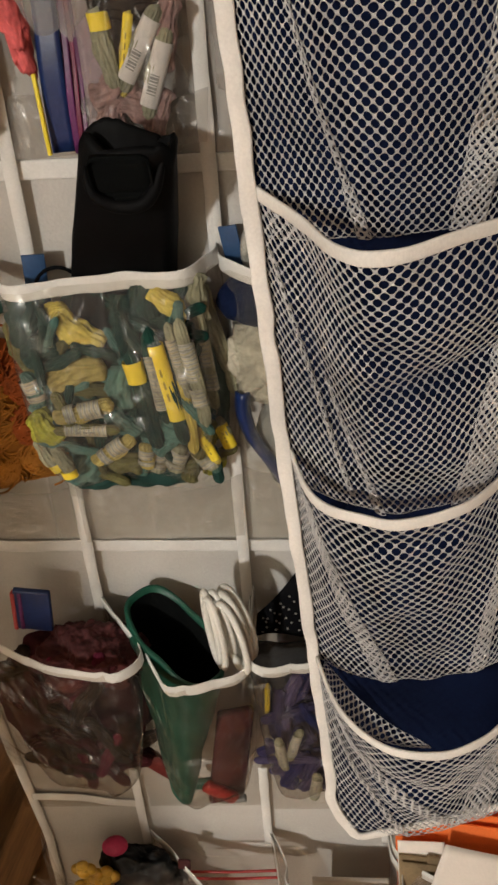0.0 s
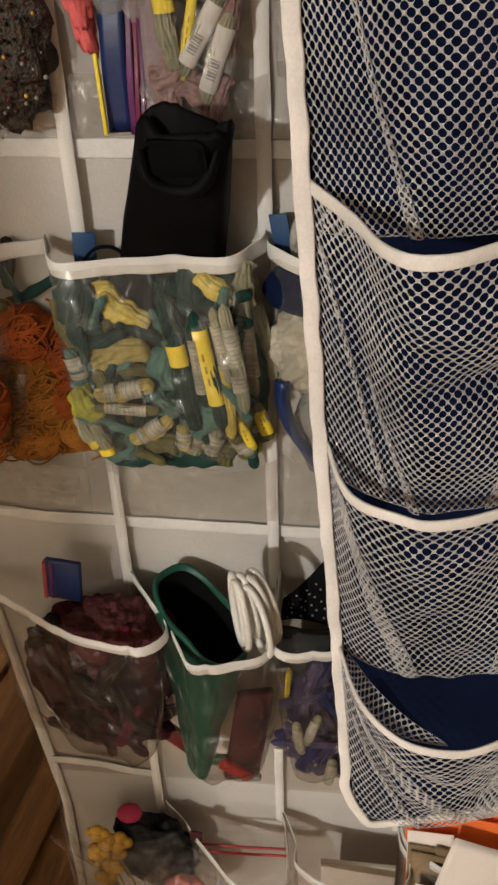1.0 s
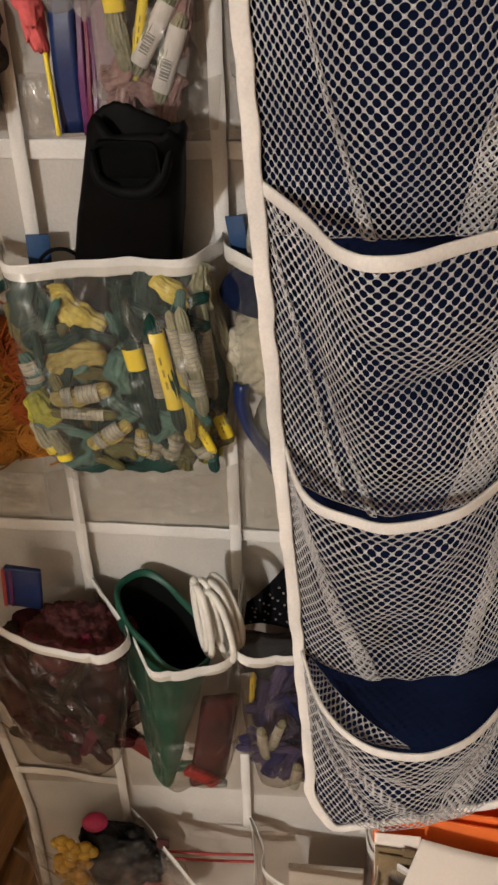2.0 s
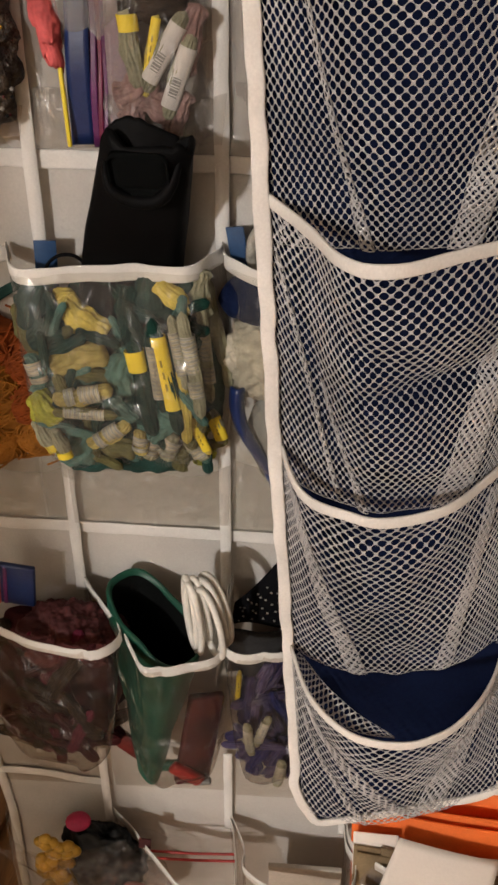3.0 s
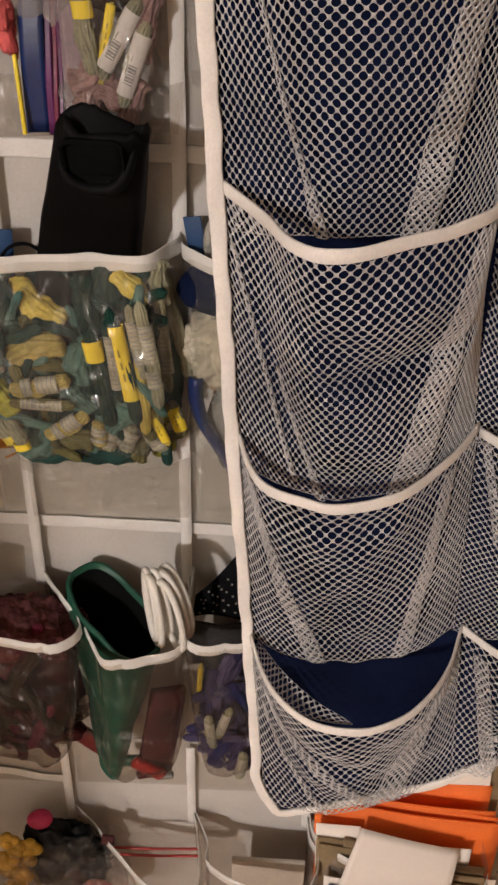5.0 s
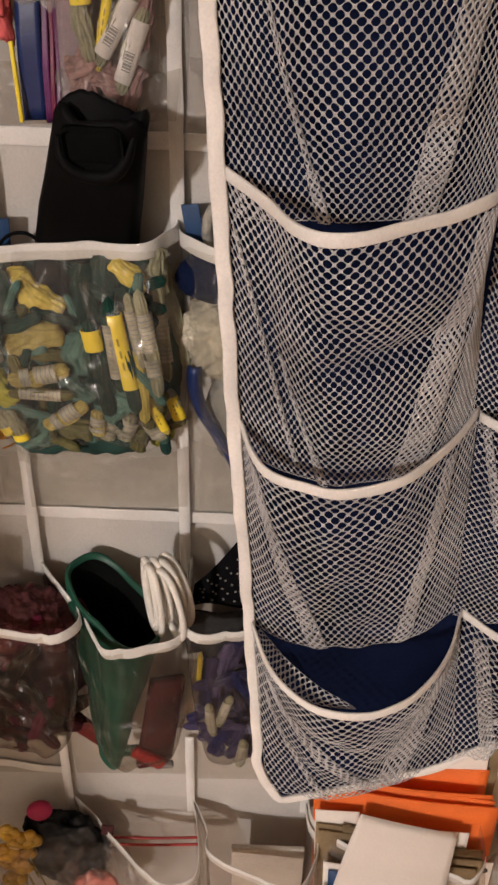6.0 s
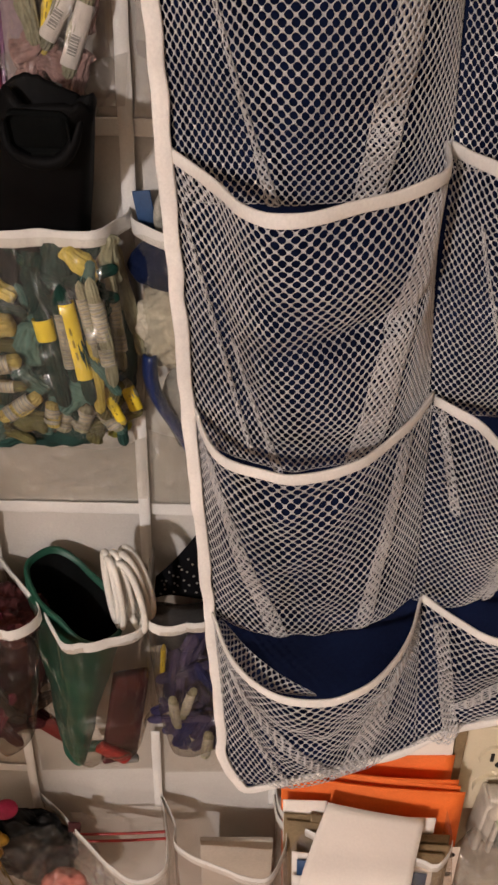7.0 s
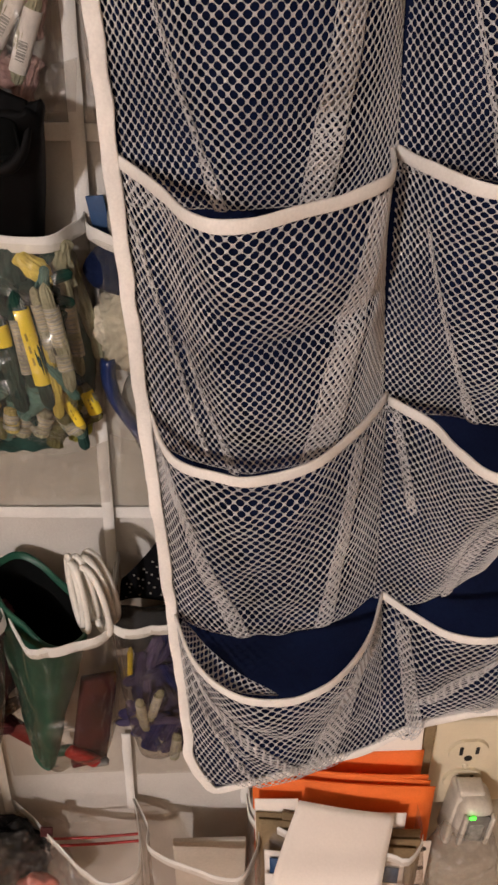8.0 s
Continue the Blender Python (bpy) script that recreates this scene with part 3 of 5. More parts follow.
BASE4 = [(0.046, -0.106, 0.0), (0.068, -0.110, -0.001), (0.09, -0.112, -0.001), (0.122, -0.111, 0.016), (0.138, -0.110, 0.026), (0.157, -0.1075, 0.034)]
P = ((0.33, 0.0, 0.30, 0.16, 0.007), (0.30, 0.16, 0.16, 0.8, 0.003), (0.65, 0.0, 0.77, 0.97, 0.018))
P2 = ((0.33, 0.0, 0.31, 0.14, 0.006), (0.31, 0.14, 0.2, 0.5, 0.003), (0.24, 0.06, 0.06, 0.85, 0.0035), (0.63, 0.0, 0.79, 0.97, 0.022))
Q = ((0.32, 0.02, 0.12, 0.95, 0.011), (0.69, 0.02, 0.83, 0.95, 0.011))
C1 = ((0.16, 0.95, 0.32, 0.1, 0.006, 0.05), (0.5, 0.85, 0.42, 0.15, -0.005, 0.12), (0.45, 0.2, 0.75, 0.3, 0.005, 0.07))
C2 = ((0.16, 0.93, 0.5, 0.58, 0.010, 0.055), (0.3, 0.52, 0.85, 0.6, 0.012, 0.05), (0.28, 0.8, 0.75, 0.72, -0.006, 0.08), (0.12, 0.8, 0.3, 0.12, 0.008, 0.05), (0.45, 0.35, 0.7, 0.15, -0.005, 0.12))
C3 = ((0.2, 0.9, 0.8, 0.88, 0.005, 0.05), (0.5, 0.4, 0.55, 0.05, 0.003, 0.1))
C4 = ((0.1, 0.85, 0.62, 0.25, 0.007, 0.09), (0.06, 0.7, 0.35, 0.1, 0.006, 0.08), (0.85, 0.85, 0.6, 0.15, 0.007, 0.09))
net_pocket(RIM1, 1.045, BASE1, 0.915, 1, P, creases=C1)
net_pocket(RIM2, 0.928, BASE2, 0.803, 2, P2, stretch=1.08, creases=C2, lift=0.006)
net_pocket(RIM3, 0.817, BASE3, 0.684, 3, Q, stretch=1.38, creases=C3, lift=0.004)
net_pocket(RIM4, 0.692, BASE4, 0.546, 4, ((0.56, 0.06, 0.12, 0.88, 0.010), (0.63, 0.05, 0.82, 0.92, 0.022), (0.32, 0.03, 0.07, 0.75, 0.005)), crumple=0.004, stretch=1.9, creases=C4, lift=0.002)
RIM6 = [(0.146, -0.078), (0.154, -0.101), (0.171, -0.129), (0.2, -0.14), (0.235, -0.125), (0.258, -0.095), (0.271, -0.071)]
RIM7 = [(0.15, -0.091), (0.158, -0.1), (0.166, -0.112), (0.173, -0.132), (0.183, -0.149), (0.21, -0.152), (0.245, -0.12), (0.271, -0.071)]
RIM8 = [(0.154, -0.092), (0.171, -0.111), (0.186, -0.123), (0.208, -0.126), (0.24, -0.11), (0.271, -0.071)]
BASE6 = [(0.147, -0.087, 0.006), (0.17, -0.091, 0.004), (0.21, -0.094, 0), (0.25, -0.085, 0), (0.271, -0.071, 0)]
BASE8 = [(0.157, -0.1075, 0.002), (0.166, -0.108, 0.008), (0.172, -0.109, 0.006), (0.19, -0.107, 0.019), (0.23, -0.1, 0.021), (0.271, -0.075, 0.02)]
net_pocket([(x + 0.001, y) for x, y in RIM6], 1.045, BASE6, 0.915, 5, P, creases=C1)
net_pocket(RIM6, 0.928, BASE6, 0.803, 6, P, creases=C1)
BASE7 = [(0.15, -0.091, 0.0), (0.165, -0.1, 0.004), (0.186, -0.108, 0.02), (0.22, -0.1, 0.045), (0.271, -0.075, 0.066)]
net_pocket(RIM7, 0.817, BASE7, 0.688, 7, ((0.29, 0.0, 0.46, 0.75, 0.009), (0.1, 0.55, 0.02, 0.97, 0.006)), creases=((0.45, 0.85, 0.3, 0.05, 0.008, 0.05), (0.25, 0.8, 0.18, 0.2, -0.006, 0.12)))
net_pocket(RIM8, 0.692, BASE8, 0.578, 8, ((0.2, 0.0, 0.09, 0.9, 0.011), (0.22, 0.22, 0.62, 0.88, 0.014)), crumple=0.005, stretch=1.45, creases=((0.08, 0.9, 0.2, 0.1, 0.007, 0.05), (0.6, 0.85, 0.22, 0.2, 0.006, 0.07)))


def turned_in(s, t, long=0.075, wide=0.009):
    """The net's side folded inwards behind the rim of the lowest pocket."""
    u = s / long
    rim = spline([(x, y, 0) for x, y in RIM4], 40)
    p = at(rim, 0.04 + 0.42 * u)
    share = math.sin(math.pi * min(1.0, 0.08 + 0.92 * u)) ** 0.8 * t / wide
    return Vector((p.x + 0.005 * share, p.y + 0.003 + 0.010 * share, 0.690 + 0.002 * share - 0.002 * math.sin(5 * u)))


net("net_fold", turned_in, 0.075, 0.009, navy, pitch=0.0042, hole=0.66, label="net side folded inwards")

# the whole organizer hangs slightly askew
for piece in navy.children_recursive:
    for v in piece.data.vertices:
        v.co.x -= 0.0155 * (v.co.z - 0.74)

# ---- contents of the clear pockets ----
def inside(key, x, z, depth):
    """A place that depth behind the film of a pocket, at x and z."""
    f = POCKETS[key]
    best = min((f(i / 24, j / 20) for i in range(2, 23) for j in range(21)), key=lambda p: (p.x - x) ** 2 + (p.z - z) ** 2 + 0.02 * (p.y + 0.03) ** 2)
    return Vector((x, min(best.y + depth, -0.006), z))


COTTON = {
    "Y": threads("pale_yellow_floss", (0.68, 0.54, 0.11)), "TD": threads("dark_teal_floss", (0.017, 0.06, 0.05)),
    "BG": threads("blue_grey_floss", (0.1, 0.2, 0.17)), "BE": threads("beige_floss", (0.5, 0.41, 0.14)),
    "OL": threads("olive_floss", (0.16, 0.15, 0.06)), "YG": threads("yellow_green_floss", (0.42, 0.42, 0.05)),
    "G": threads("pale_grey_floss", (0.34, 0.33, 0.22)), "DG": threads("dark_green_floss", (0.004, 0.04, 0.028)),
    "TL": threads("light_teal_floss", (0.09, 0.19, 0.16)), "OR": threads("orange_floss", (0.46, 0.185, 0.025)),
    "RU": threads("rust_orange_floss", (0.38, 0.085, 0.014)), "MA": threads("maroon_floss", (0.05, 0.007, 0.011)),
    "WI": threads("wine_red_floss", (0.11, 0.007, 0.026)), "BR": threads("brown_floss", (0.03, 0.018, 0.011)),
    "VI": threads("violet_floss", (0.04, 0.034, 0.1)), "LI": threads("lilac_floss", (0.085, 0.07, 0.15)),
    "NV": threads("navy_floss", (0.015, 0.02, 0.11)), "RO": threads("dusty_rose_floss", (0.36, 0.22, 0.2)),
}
TONE = {"Y": "pale yellow", "TD": "dark teal", "BG": "blue-grey", "BE": "beige", "OL": "olive", "YG": "yellow-green", "G": "pale grey", "DG": "dark green", "TL": "light teal", "OR": "orange", "RU": "rust orange", "MA": "maroon", "WI": "wine red", "BR": "brown", "VI": "violet", "LI": "lilac", "NV": "navy", "RO": "dusty rose"}
SKEIN_MESH = {}


def skein_mesh(length, width, seed):
    """A looped skein of thread along x: strands in lobes, twisted, full at the ends."""
    rows, n, sides = [], 22, 72
    for i in range(n + 1):
        t = i / n
        r = width / 2 * (0.92 + 0.1 * math.cos(4 * math.pi * t)) * math.sqrt(max(0.0, 1 - (2 * t - 1) ** 6))
        bend = Vector((0, 0.0, 0.1 * width * math.sin(5 * t + seed)))
        row = []
        for k in range(sides + 1):
            a = 2 * math.pi * k / sides
            rr = max(r, 0.0002) * (0.97 + 0.2 * (abs(math.cos(5 * a + 3.5 * t + seed + 1.2 * noise.noise(Vector((t * 4, a, seed)))) ) - 0.6) + 0.045 * math.cos(17 * a - 9 * t + seed) + 0.16 * noise.noise(Vector((t * 6, math.cos(a) * 2, seed + math.sin(a) * 2))))
            row.append(Vector(((t - 0.5) * length, rr * math.cos(a) * 0.62, rr * math.sin(a))) + bend)
        rows.append(row)
    bm = lattice(rows)
    bmesh.ops.remove_doubles(bm, verts=bm.verts, dist=1e-6)
    return bm


def sleeve(length, width, at_x, seed):
    """A paper band wrapped round a skein."""
    rows = []
    for i in range(5):
        x = at_x + length * (i / 4 - 0.5)
        t = x / max(length, 0.001)
        rows.append([Vector((x, width / 2 * 1.08 * math.cos(2 * math.pi * k / 20) * 0.66, width / 2 * 1.06 * math.sin(2 * math.pi * k / 20) + 0.02 * width * math.sin(seed + t))) for k in range(21)])
    return lattice(rows)


def skein(tone, place, length, width, angle, band, tip=0.0, group="floss skeins"):
    """band: 0 none, 1 two pale bands, 2 one yellow band, 3 a long pale band, 4 a long yellow band with print."""
    seed = random.uniform(0, 6)
    ob = empty("floss_skein", place)
    words = {0: " without band", 1: " with pale paper bands", 2: " with short yellow band", 3: " with long pale band", 4: " with long yellow band", 5: " with long white barcode band"}[band]
    tagged(ob, TONE[tone] + " floss skein" + words + " in a pocket", "floss skein", group)
    m = pose(*place, tip, -angle, random.uniform(-6, 6))
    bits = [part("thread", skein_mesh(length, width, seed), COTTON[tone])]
    if band == 1:
        for k, w in ((-0.2, 0.16), (0.12, 0.34)):
            bits.append(part("paper_band", sleeve(length * w, width, k * length, seed), FLOSSBAND))
    elif band:
        long = {2: 0.2, 3: 0.62, 4: 0.62, 5: 0.7}[band]
        off = {2: 0.3, 3: 0.0, 4: 0.05, 5: 0.0}[band] * length
        bits.append(part("paper_band", sleeve(length * long, width, off, seed), {3: FLOSSBAND, 5: DULLPAPER}.get(band, YELLOWBAND)))
        if band == 5:
            for k in range(7):
                bar = box((length * (0.012 + 0.008 * (k % 3)), 0.0004, width * 0.5), (off + (k - 6) * length * 0.034, -width * 0.36, 0), 0)
                bits.append(part("print_bar", bar, GREYINK, smooth=False))
        elif band > 2:
            for k in range(3):
                bar = box((length * 0.06, 0.0004, width * 0.13), (off + (k - 1) * length * 0.1, -width * 0.36, 0), 0)
                bits.append(part("print_bar", bar, YELLOWINK if band == 4 else GREYINK, smooth=False))
    for b in bits:
        b.matrix_basis = m
        b.parent = ob
        b.matrix_parent_inverse = ob.matrix_world.inverted()
    return ob


SKEINS = {
    "Y": [(-0.068, 0.860, 0.013, 0.0087, 24, 0), (-0.059, 0.851, 0.025, 0.0131, -46, 0), (-0.012, 0.803, 0.041, 0.0051, 89, 0), (-0.013, 0.861, 0.020, 0.0087, -56, 0), (-0.006, 0.782, 0.023, 0.0044, -71, 4)],
    "TD": [(-0.078, 0.843, 0.019, 0.0116, 14, 0), (-0.034, 0.759, 0.022, 0.0087, -6, 0), (-0.070, 0.756, 0.029, 0.0102, -1, 0), (-0.025, 0.860, 0.023, 0.0116, 94, 0), (-0.083, 0.859, 0.029, 0.0116, 64, 0)],
    "BG": [(-0.085, 0.826, 0.019, 0.0080, 99, 1), (-0.043, 0.820, 0.022, 0.0131, 84, 0), (-0.046, 0.799, 0.017, 0.0102, -56, 0), (-0.074, 0.771, 0.029, 0.0160, 34, 0)],
    "BE": [(-0.064, 0.830, 0.028, 0.0138, 14, 0), (-0.063, 0.812, 0.029, 0.0087, 7, 1), (-0.054, 0.785, 0.025, 0.0080, 32, 1), (-0.039, 0.777, 0.015, 0.0073, 79, 1)],
    "OL": [(-0.064, 0.801, 0.031, 0.0058, -4, 3), (-0.020, 0.757, 0.015, 0.0087, 64, 0), (-0.058, 0.769, 0.025, 0.0131, -1, 0), (-0.092, 0.840, 0.029, 0.0087, 99, 0)],
    "YG": [(-0.085, 0.802, 0.019, 0.0131, -56, 0), (-0.009, 0.752, 0.016, 0.0087, 74, 0)],
    "G": [(-0.090, 0.781, 0.022, 0.0087, -66, 2), (-0.080, 0.781, 0.019, 0.0073, -81, 2), (-0.012, 0.835, 0.038, 0.0051, 96, 1), (-0.005, 0.829, 0.055, 0.0065, 94, 1), (0.000, 0.829, 0.052, 0.0058, 92, 1), (0.005, 0.833, 0.058, 0.0058, 96, 0), (-0.001, 0.861, 0.023, 0.0102, 84, 0), (0.001, 0.779, 0.022, 0.0065, -76, 4), (-0.034, 0.773, 0.019, 0.0087, 69, 1), (-0.024, 0.772, 0.017, 0.0087, 64, 1), (-0.010, 0.769, 0.016, 0.0087, -61, 1)],
    "DG": [(-0.032, 0.813, 0.052, 0.0087, 96, 2), (-0.024, 0.825, 0.044, 0.0058, 92, 3), (-0.019, 0.821, 0.061, 0.0073, 96, 4), (-0.041, 0.862, 0.020, 0.0102, -66, 0), (-0.036, 0.855, 0.022, 0.0087, 84, 0)],
    "TL": [(-0.026, 0.786, 0.017, 0.0087, 34, 0), (-0.023, 0.793, 0.022, 0.0116, -36, 0), (-0.084, 0.765, 0.015, 0.0087, 44, 0)],
}
level = 0
for tone, rows in SKEINS.items():
    for x, z, length, width, angle, band in rows:
        level += 1
        length, width = length * 1.12, width * (1.3 if band == 0 else 1.12)
        deep = 0.002 + width * 0.26 + (0.0028 if band == 0 else 0.0) + (0.0006 * (level % 4))
        skein(tone, inside((1, 1), x, z, deep), max(length, 0.014), width, angle, band)


def heap(key, tones, x0, x1, z0, z1, count, size, seed, bands=(0,), group="floss skeins", deep=0.005):
    rng = random.Random(seed)
    for k in range(count):
        x, z = rng.uniform(x0, x1), z0 + (z1 - z0) * (k + 0.5) / count
        w = size * rng.uniform(0.16, 0.26)
        skein(rng.choice(tones), inside(key, x, z, deep + w * 0.4 + 0.006 * rng.random()), size * rng.uniform(0.75, 1.2), w, rng.choice((90, 70, 110, 20, -30, 60)) + rng.uniform(-14, 14), rng.choice(bands), group=group)


heap((1, 1), ["TD", "DG", "BG", "OL", "TL", "TD"], -0.078, -0.006, 0.752, 0.846, 44, 0.034, 21, (0,))
heap((1, 1), ["TD", "DG", "DG", "TD", "BG"], -0.08, -0.008, 0.838, 0.858, 16, 0.028, 31, (0,), deep=0.002)
tagged(part("thread_tangle", lump((0.05, 0.012, 0.062), (-0.043, -0.02, 0.806), 0.08, 45, 3, 5), COTTON["TD"]), "dark teal tangle of loose floss filling a clear pocket", "floss")

# wine-red floss, plum bag and blue packet in the second row
heap((2, 0), ["MA", "WI", "BR", "MA", "BR"], -0.158, -0.085, 0.485, 0.618, 58, 0.05, 5, (0,), "wine red floss skeins", 0.012)
tagged(part("thread_tangle", lump((0.05, 0.016, 0.075), (-0.133, -0.027, 0.556), 0.08, 45, 8, 5), COTTON["MA"]), "dark maroon tangle of floss in a clear pocket", "floss")
packet = tagged(empty("sachet", (-0.138, -0.03, 0.64)), "small blue and pink printed sachet standing in a clear pocket", "sachet")
sachet_bm = box((0.023, 0.004, 0.034), (-0.1345, -0.03, 0.659), 0.0012, (0, 10, 0))
part("pouch", sachet_bm, BLUE, packet)
for k, mt in enumerate((PINK, PURPLE)):
    part("stripe", box((0.0028, 0.0045, 0.032), (-0.1463 + 0.0045 * k, -0.0303, 0.6595), 0.0008, (0, 10, 0)), mt, packet)
tagged(part("plum_bag", lump((0.036, 0.02, 0.02), (-0.105, -0.036, 0.622), 0.3, 70, 5, 6), MAROON), "crumpled dark red cloth bag in a clear pocket", "bag")

EXTRA = (("Y", 0.003, 0.575, 0.036, 0.0034, 84, 4), ("G", 0.0125, 0.566, 0.034, 0.0062, 92, 3), ("G", 0.0215, 0.575, 0.034, 0.0058, 74, 3), ("G", 0.031, 0.524, 0.03, 0.007, 80, 3), ("G", 0.019, 0.5, 0.03, 0.006, 112, 1), ("Y", 0.041, 0.582, 0.036, 0.0034, 88, 4),
         ("G", -0.1005, 0.583, 0.036, 0.006, 92, 3), ("G", -0.094, 0.58, 0.036, 0.006, 94, 3), ("G", -0.0875, 0.583, 0.032, 0.0055, 90, 3), ("WI", -0.097, 0.61, 0.03, 0.012, 80, 0), ("WI", -0.1, 0.545, 0.034, 0.014, 95, 0), ("BR", -0.106, 0.51, 0.034, 0.014, 60, 0))

# violet floss in the second row
heap((2, 2), ["VI", "LI", "VI", "NV", "LI"], 0.01, 0.064, 0.47, 0.615, 46, 0.042, 9, (0,), "violet floss skeins", 0.009)
tagged(part("thread_tangle", lump((0.04, 0.016, 0.07), (0.04, -0.027, 0.545), 0.08, 45, 18, 5), COTTON["VI"]), "dark violet tangle of floss in a clear pocket", "floss")
for tone, x, z, length, width, angle, band in EXTRA:
    skein(tone, inside((2, 2) if x > -0.02 else (2, 0), x, z, 0.0035), length, width, angle, band, group="violet floss skeins" if x > -0.02 else "wine red floss skeins")
# black cloth with small white dots above it
cloth = tagged(empty("dotted_cloth", (0.03, -0.02, 0.63)), "folded black cloth with small white dots", "cloth")
def cloth_point(u, v):
    x = 0.001 + 0.07 * u
    top = min(0.636 + 1.3 * (x - 0.001), 0.69)
    return Vector((x + 0.002 * v, -0.03 + 0.012 * v + 0.002 * math.sin(9 * u + 3 * v), 0.629 + (top - 0.629) * v))


thicken(part("cloth", lattice([[cloth_point(i / 30, j / 16) for i in range(31)] for j in range(17)]), BLACKCLOTH, cloth), 0.002)
rng = random.Random(4)
for i in range(9):
    for j in range(6):
        p = cloth_point(0.07 + 0.9 * i / 9 + 0.04 * (j % 2) + rng.uniform(-0.02, 0.02), 0.15 + 0.75 * j / 6 + rng.uniform(-0.04, 0.04)) + Vector((0, -0.0016, 0))
        part("dot", box((0.0013, 0.0006, 0.0011), p, 0, (0, rng.uniform(0, 90), 0)), GREYINK, cloth, smooth=False)
rows = [[Vector((-0.004 + 0.072 * i / 24, -0.036 + 0.003 * math.sin(0.7 * i) * (1 - j / 12) + 0.002 * noise.noise(Vector((i * 0.3, j * 0.4, 2))), 0.59 + 0.0425 * j / 12 - 0.004 * math.sin(i * 0.22))) for i in range(25)] for j in range(13)]
tagged(thicken(part("grey_cloth", lattice(rows), surface("charcoal_cloth", (0.03, 0.03, 0.032), 0.85, 0.4, 60, 600, 0.3)), 0.002), "folded charcoal grey cloth below the dotted cloth", "cloth")

# orange yarn in the first row
for k, (x, z, sx, sz, mt) in enumerate(((-0.128, 0.825, 0.022, 0.016, "RU"), (-0.103, 0.812, 0.013, 0.018, "RU"), (-0.13, 0.785, 0.024, 0.028, "OR"), (-0.108, 0.783, 0.014, 0.014, "RU"), (-0.152, 0.80, 0.018, 0.03, "RU"), (-0.107, 0.762, 0.014, 0.014, "OR"), (-0.138, 0.755, 0.024, 0.014, "OR"), (-0.165, 0.765, 0.02, 0.02, "OR"))):
    yarn = tagged(empty("yarn_bundle", (x, -0.02, z)), TONE[mt] + " loose floss bundle in a clear pocket", "floss", "orange floss bundles")
    y = inside((1, 0), x, z, 0.012).y
    part("core", lump((sx, 0.011, sz), (x, y, z), 0.12, 120, k, 4), COTTON[mt], yarn)
    bm = bmesh.new()
    rng = random.Random(k)
    for s in range(38):
        ox, oz, rad, turn = sx * rng.uniform(-0.6, 0.6), sz * rng.uniform(-0.6, 0.6), rng.uniform(0.006, 0.015), rng.uniform(0, 6.2)
        squeeze = rng.uniform(0.35, 1.3)
        pts = []
        for q in range(rng.randint(5, 10)):
            t = q * 0.6 + turn
            dx, dz = ox + rad * math.cos(t), oz + rad * squeeze * math.sin(t + 0.4)
            rise = math.sqrt(max(0.05, 1 - (dx / (sx * 1.1)) ** 2 - (dz / (sz * 1.1)) ** 2))
            pts.append((x + dx, y - 0.0105 * rise - 0.0012, z + dz))
        tb = tube(pts, 0.0007, 18, 5, False)
        me = bpy.data.meshes.new("strand")
        tb.to_mesh(me)
        tb.free()
        bm.from_mesh(me)
        bpy.data.meshes.remove(me)
    tagged(part("thread_fringe", bm, COTTON[mt], yarn), kind="stuff")
heap((1, 0), ["OL", "BR", "TD"], -0.16, -0.112, 0.84, 0.866, 5, 0.03, 3, (0,))

# ---- black pouch standing in the first row ----
pouch = tagged(empty("drawstring_pouch", (-0.03, -0.012, 0.80)), "soft black nylon pouch with an open collar", "pouch")


def pouch_row(z, x0, x1, depth, seed=0.0):
    cx, hw = (x0 + x1) / 2, (x1 - x0) / 2
    row = []
    for k in range(41):
        a = 2 * math.pi * k / 40
        ca, sa = math.cos(a), math.sin(a)
        px, py = math.copysign(abs(ca) ** 0.45, ca), math.copysign(abs(sa) ** 0.6, sa)
        p = Vector((cx + 0.0035 + 0.05 * max(0.0, z - 0.875) + 1.04 * hw * px, -0.0195 - 0.62 * max(0.0, z - 0.875) + depth * 1.3 * py, z + 0.0095 + 0.001 * px * px - 0.002 * px * max(0.0, (z - 0.9) / 0.03) + 0.004 * noise.noise(Vector((px * 3, sa, 4))) * max(0.0, (z - 0.905) / 0.02)))
        p.y += 0.0032 * noise.noise(Vector((p.x * 55, sa * 2, z * 45)))
        p.x += 0.0012 * noise.noise(Vector((p.x * 50, 7, z * 60)))
        row.append(p)
    return row


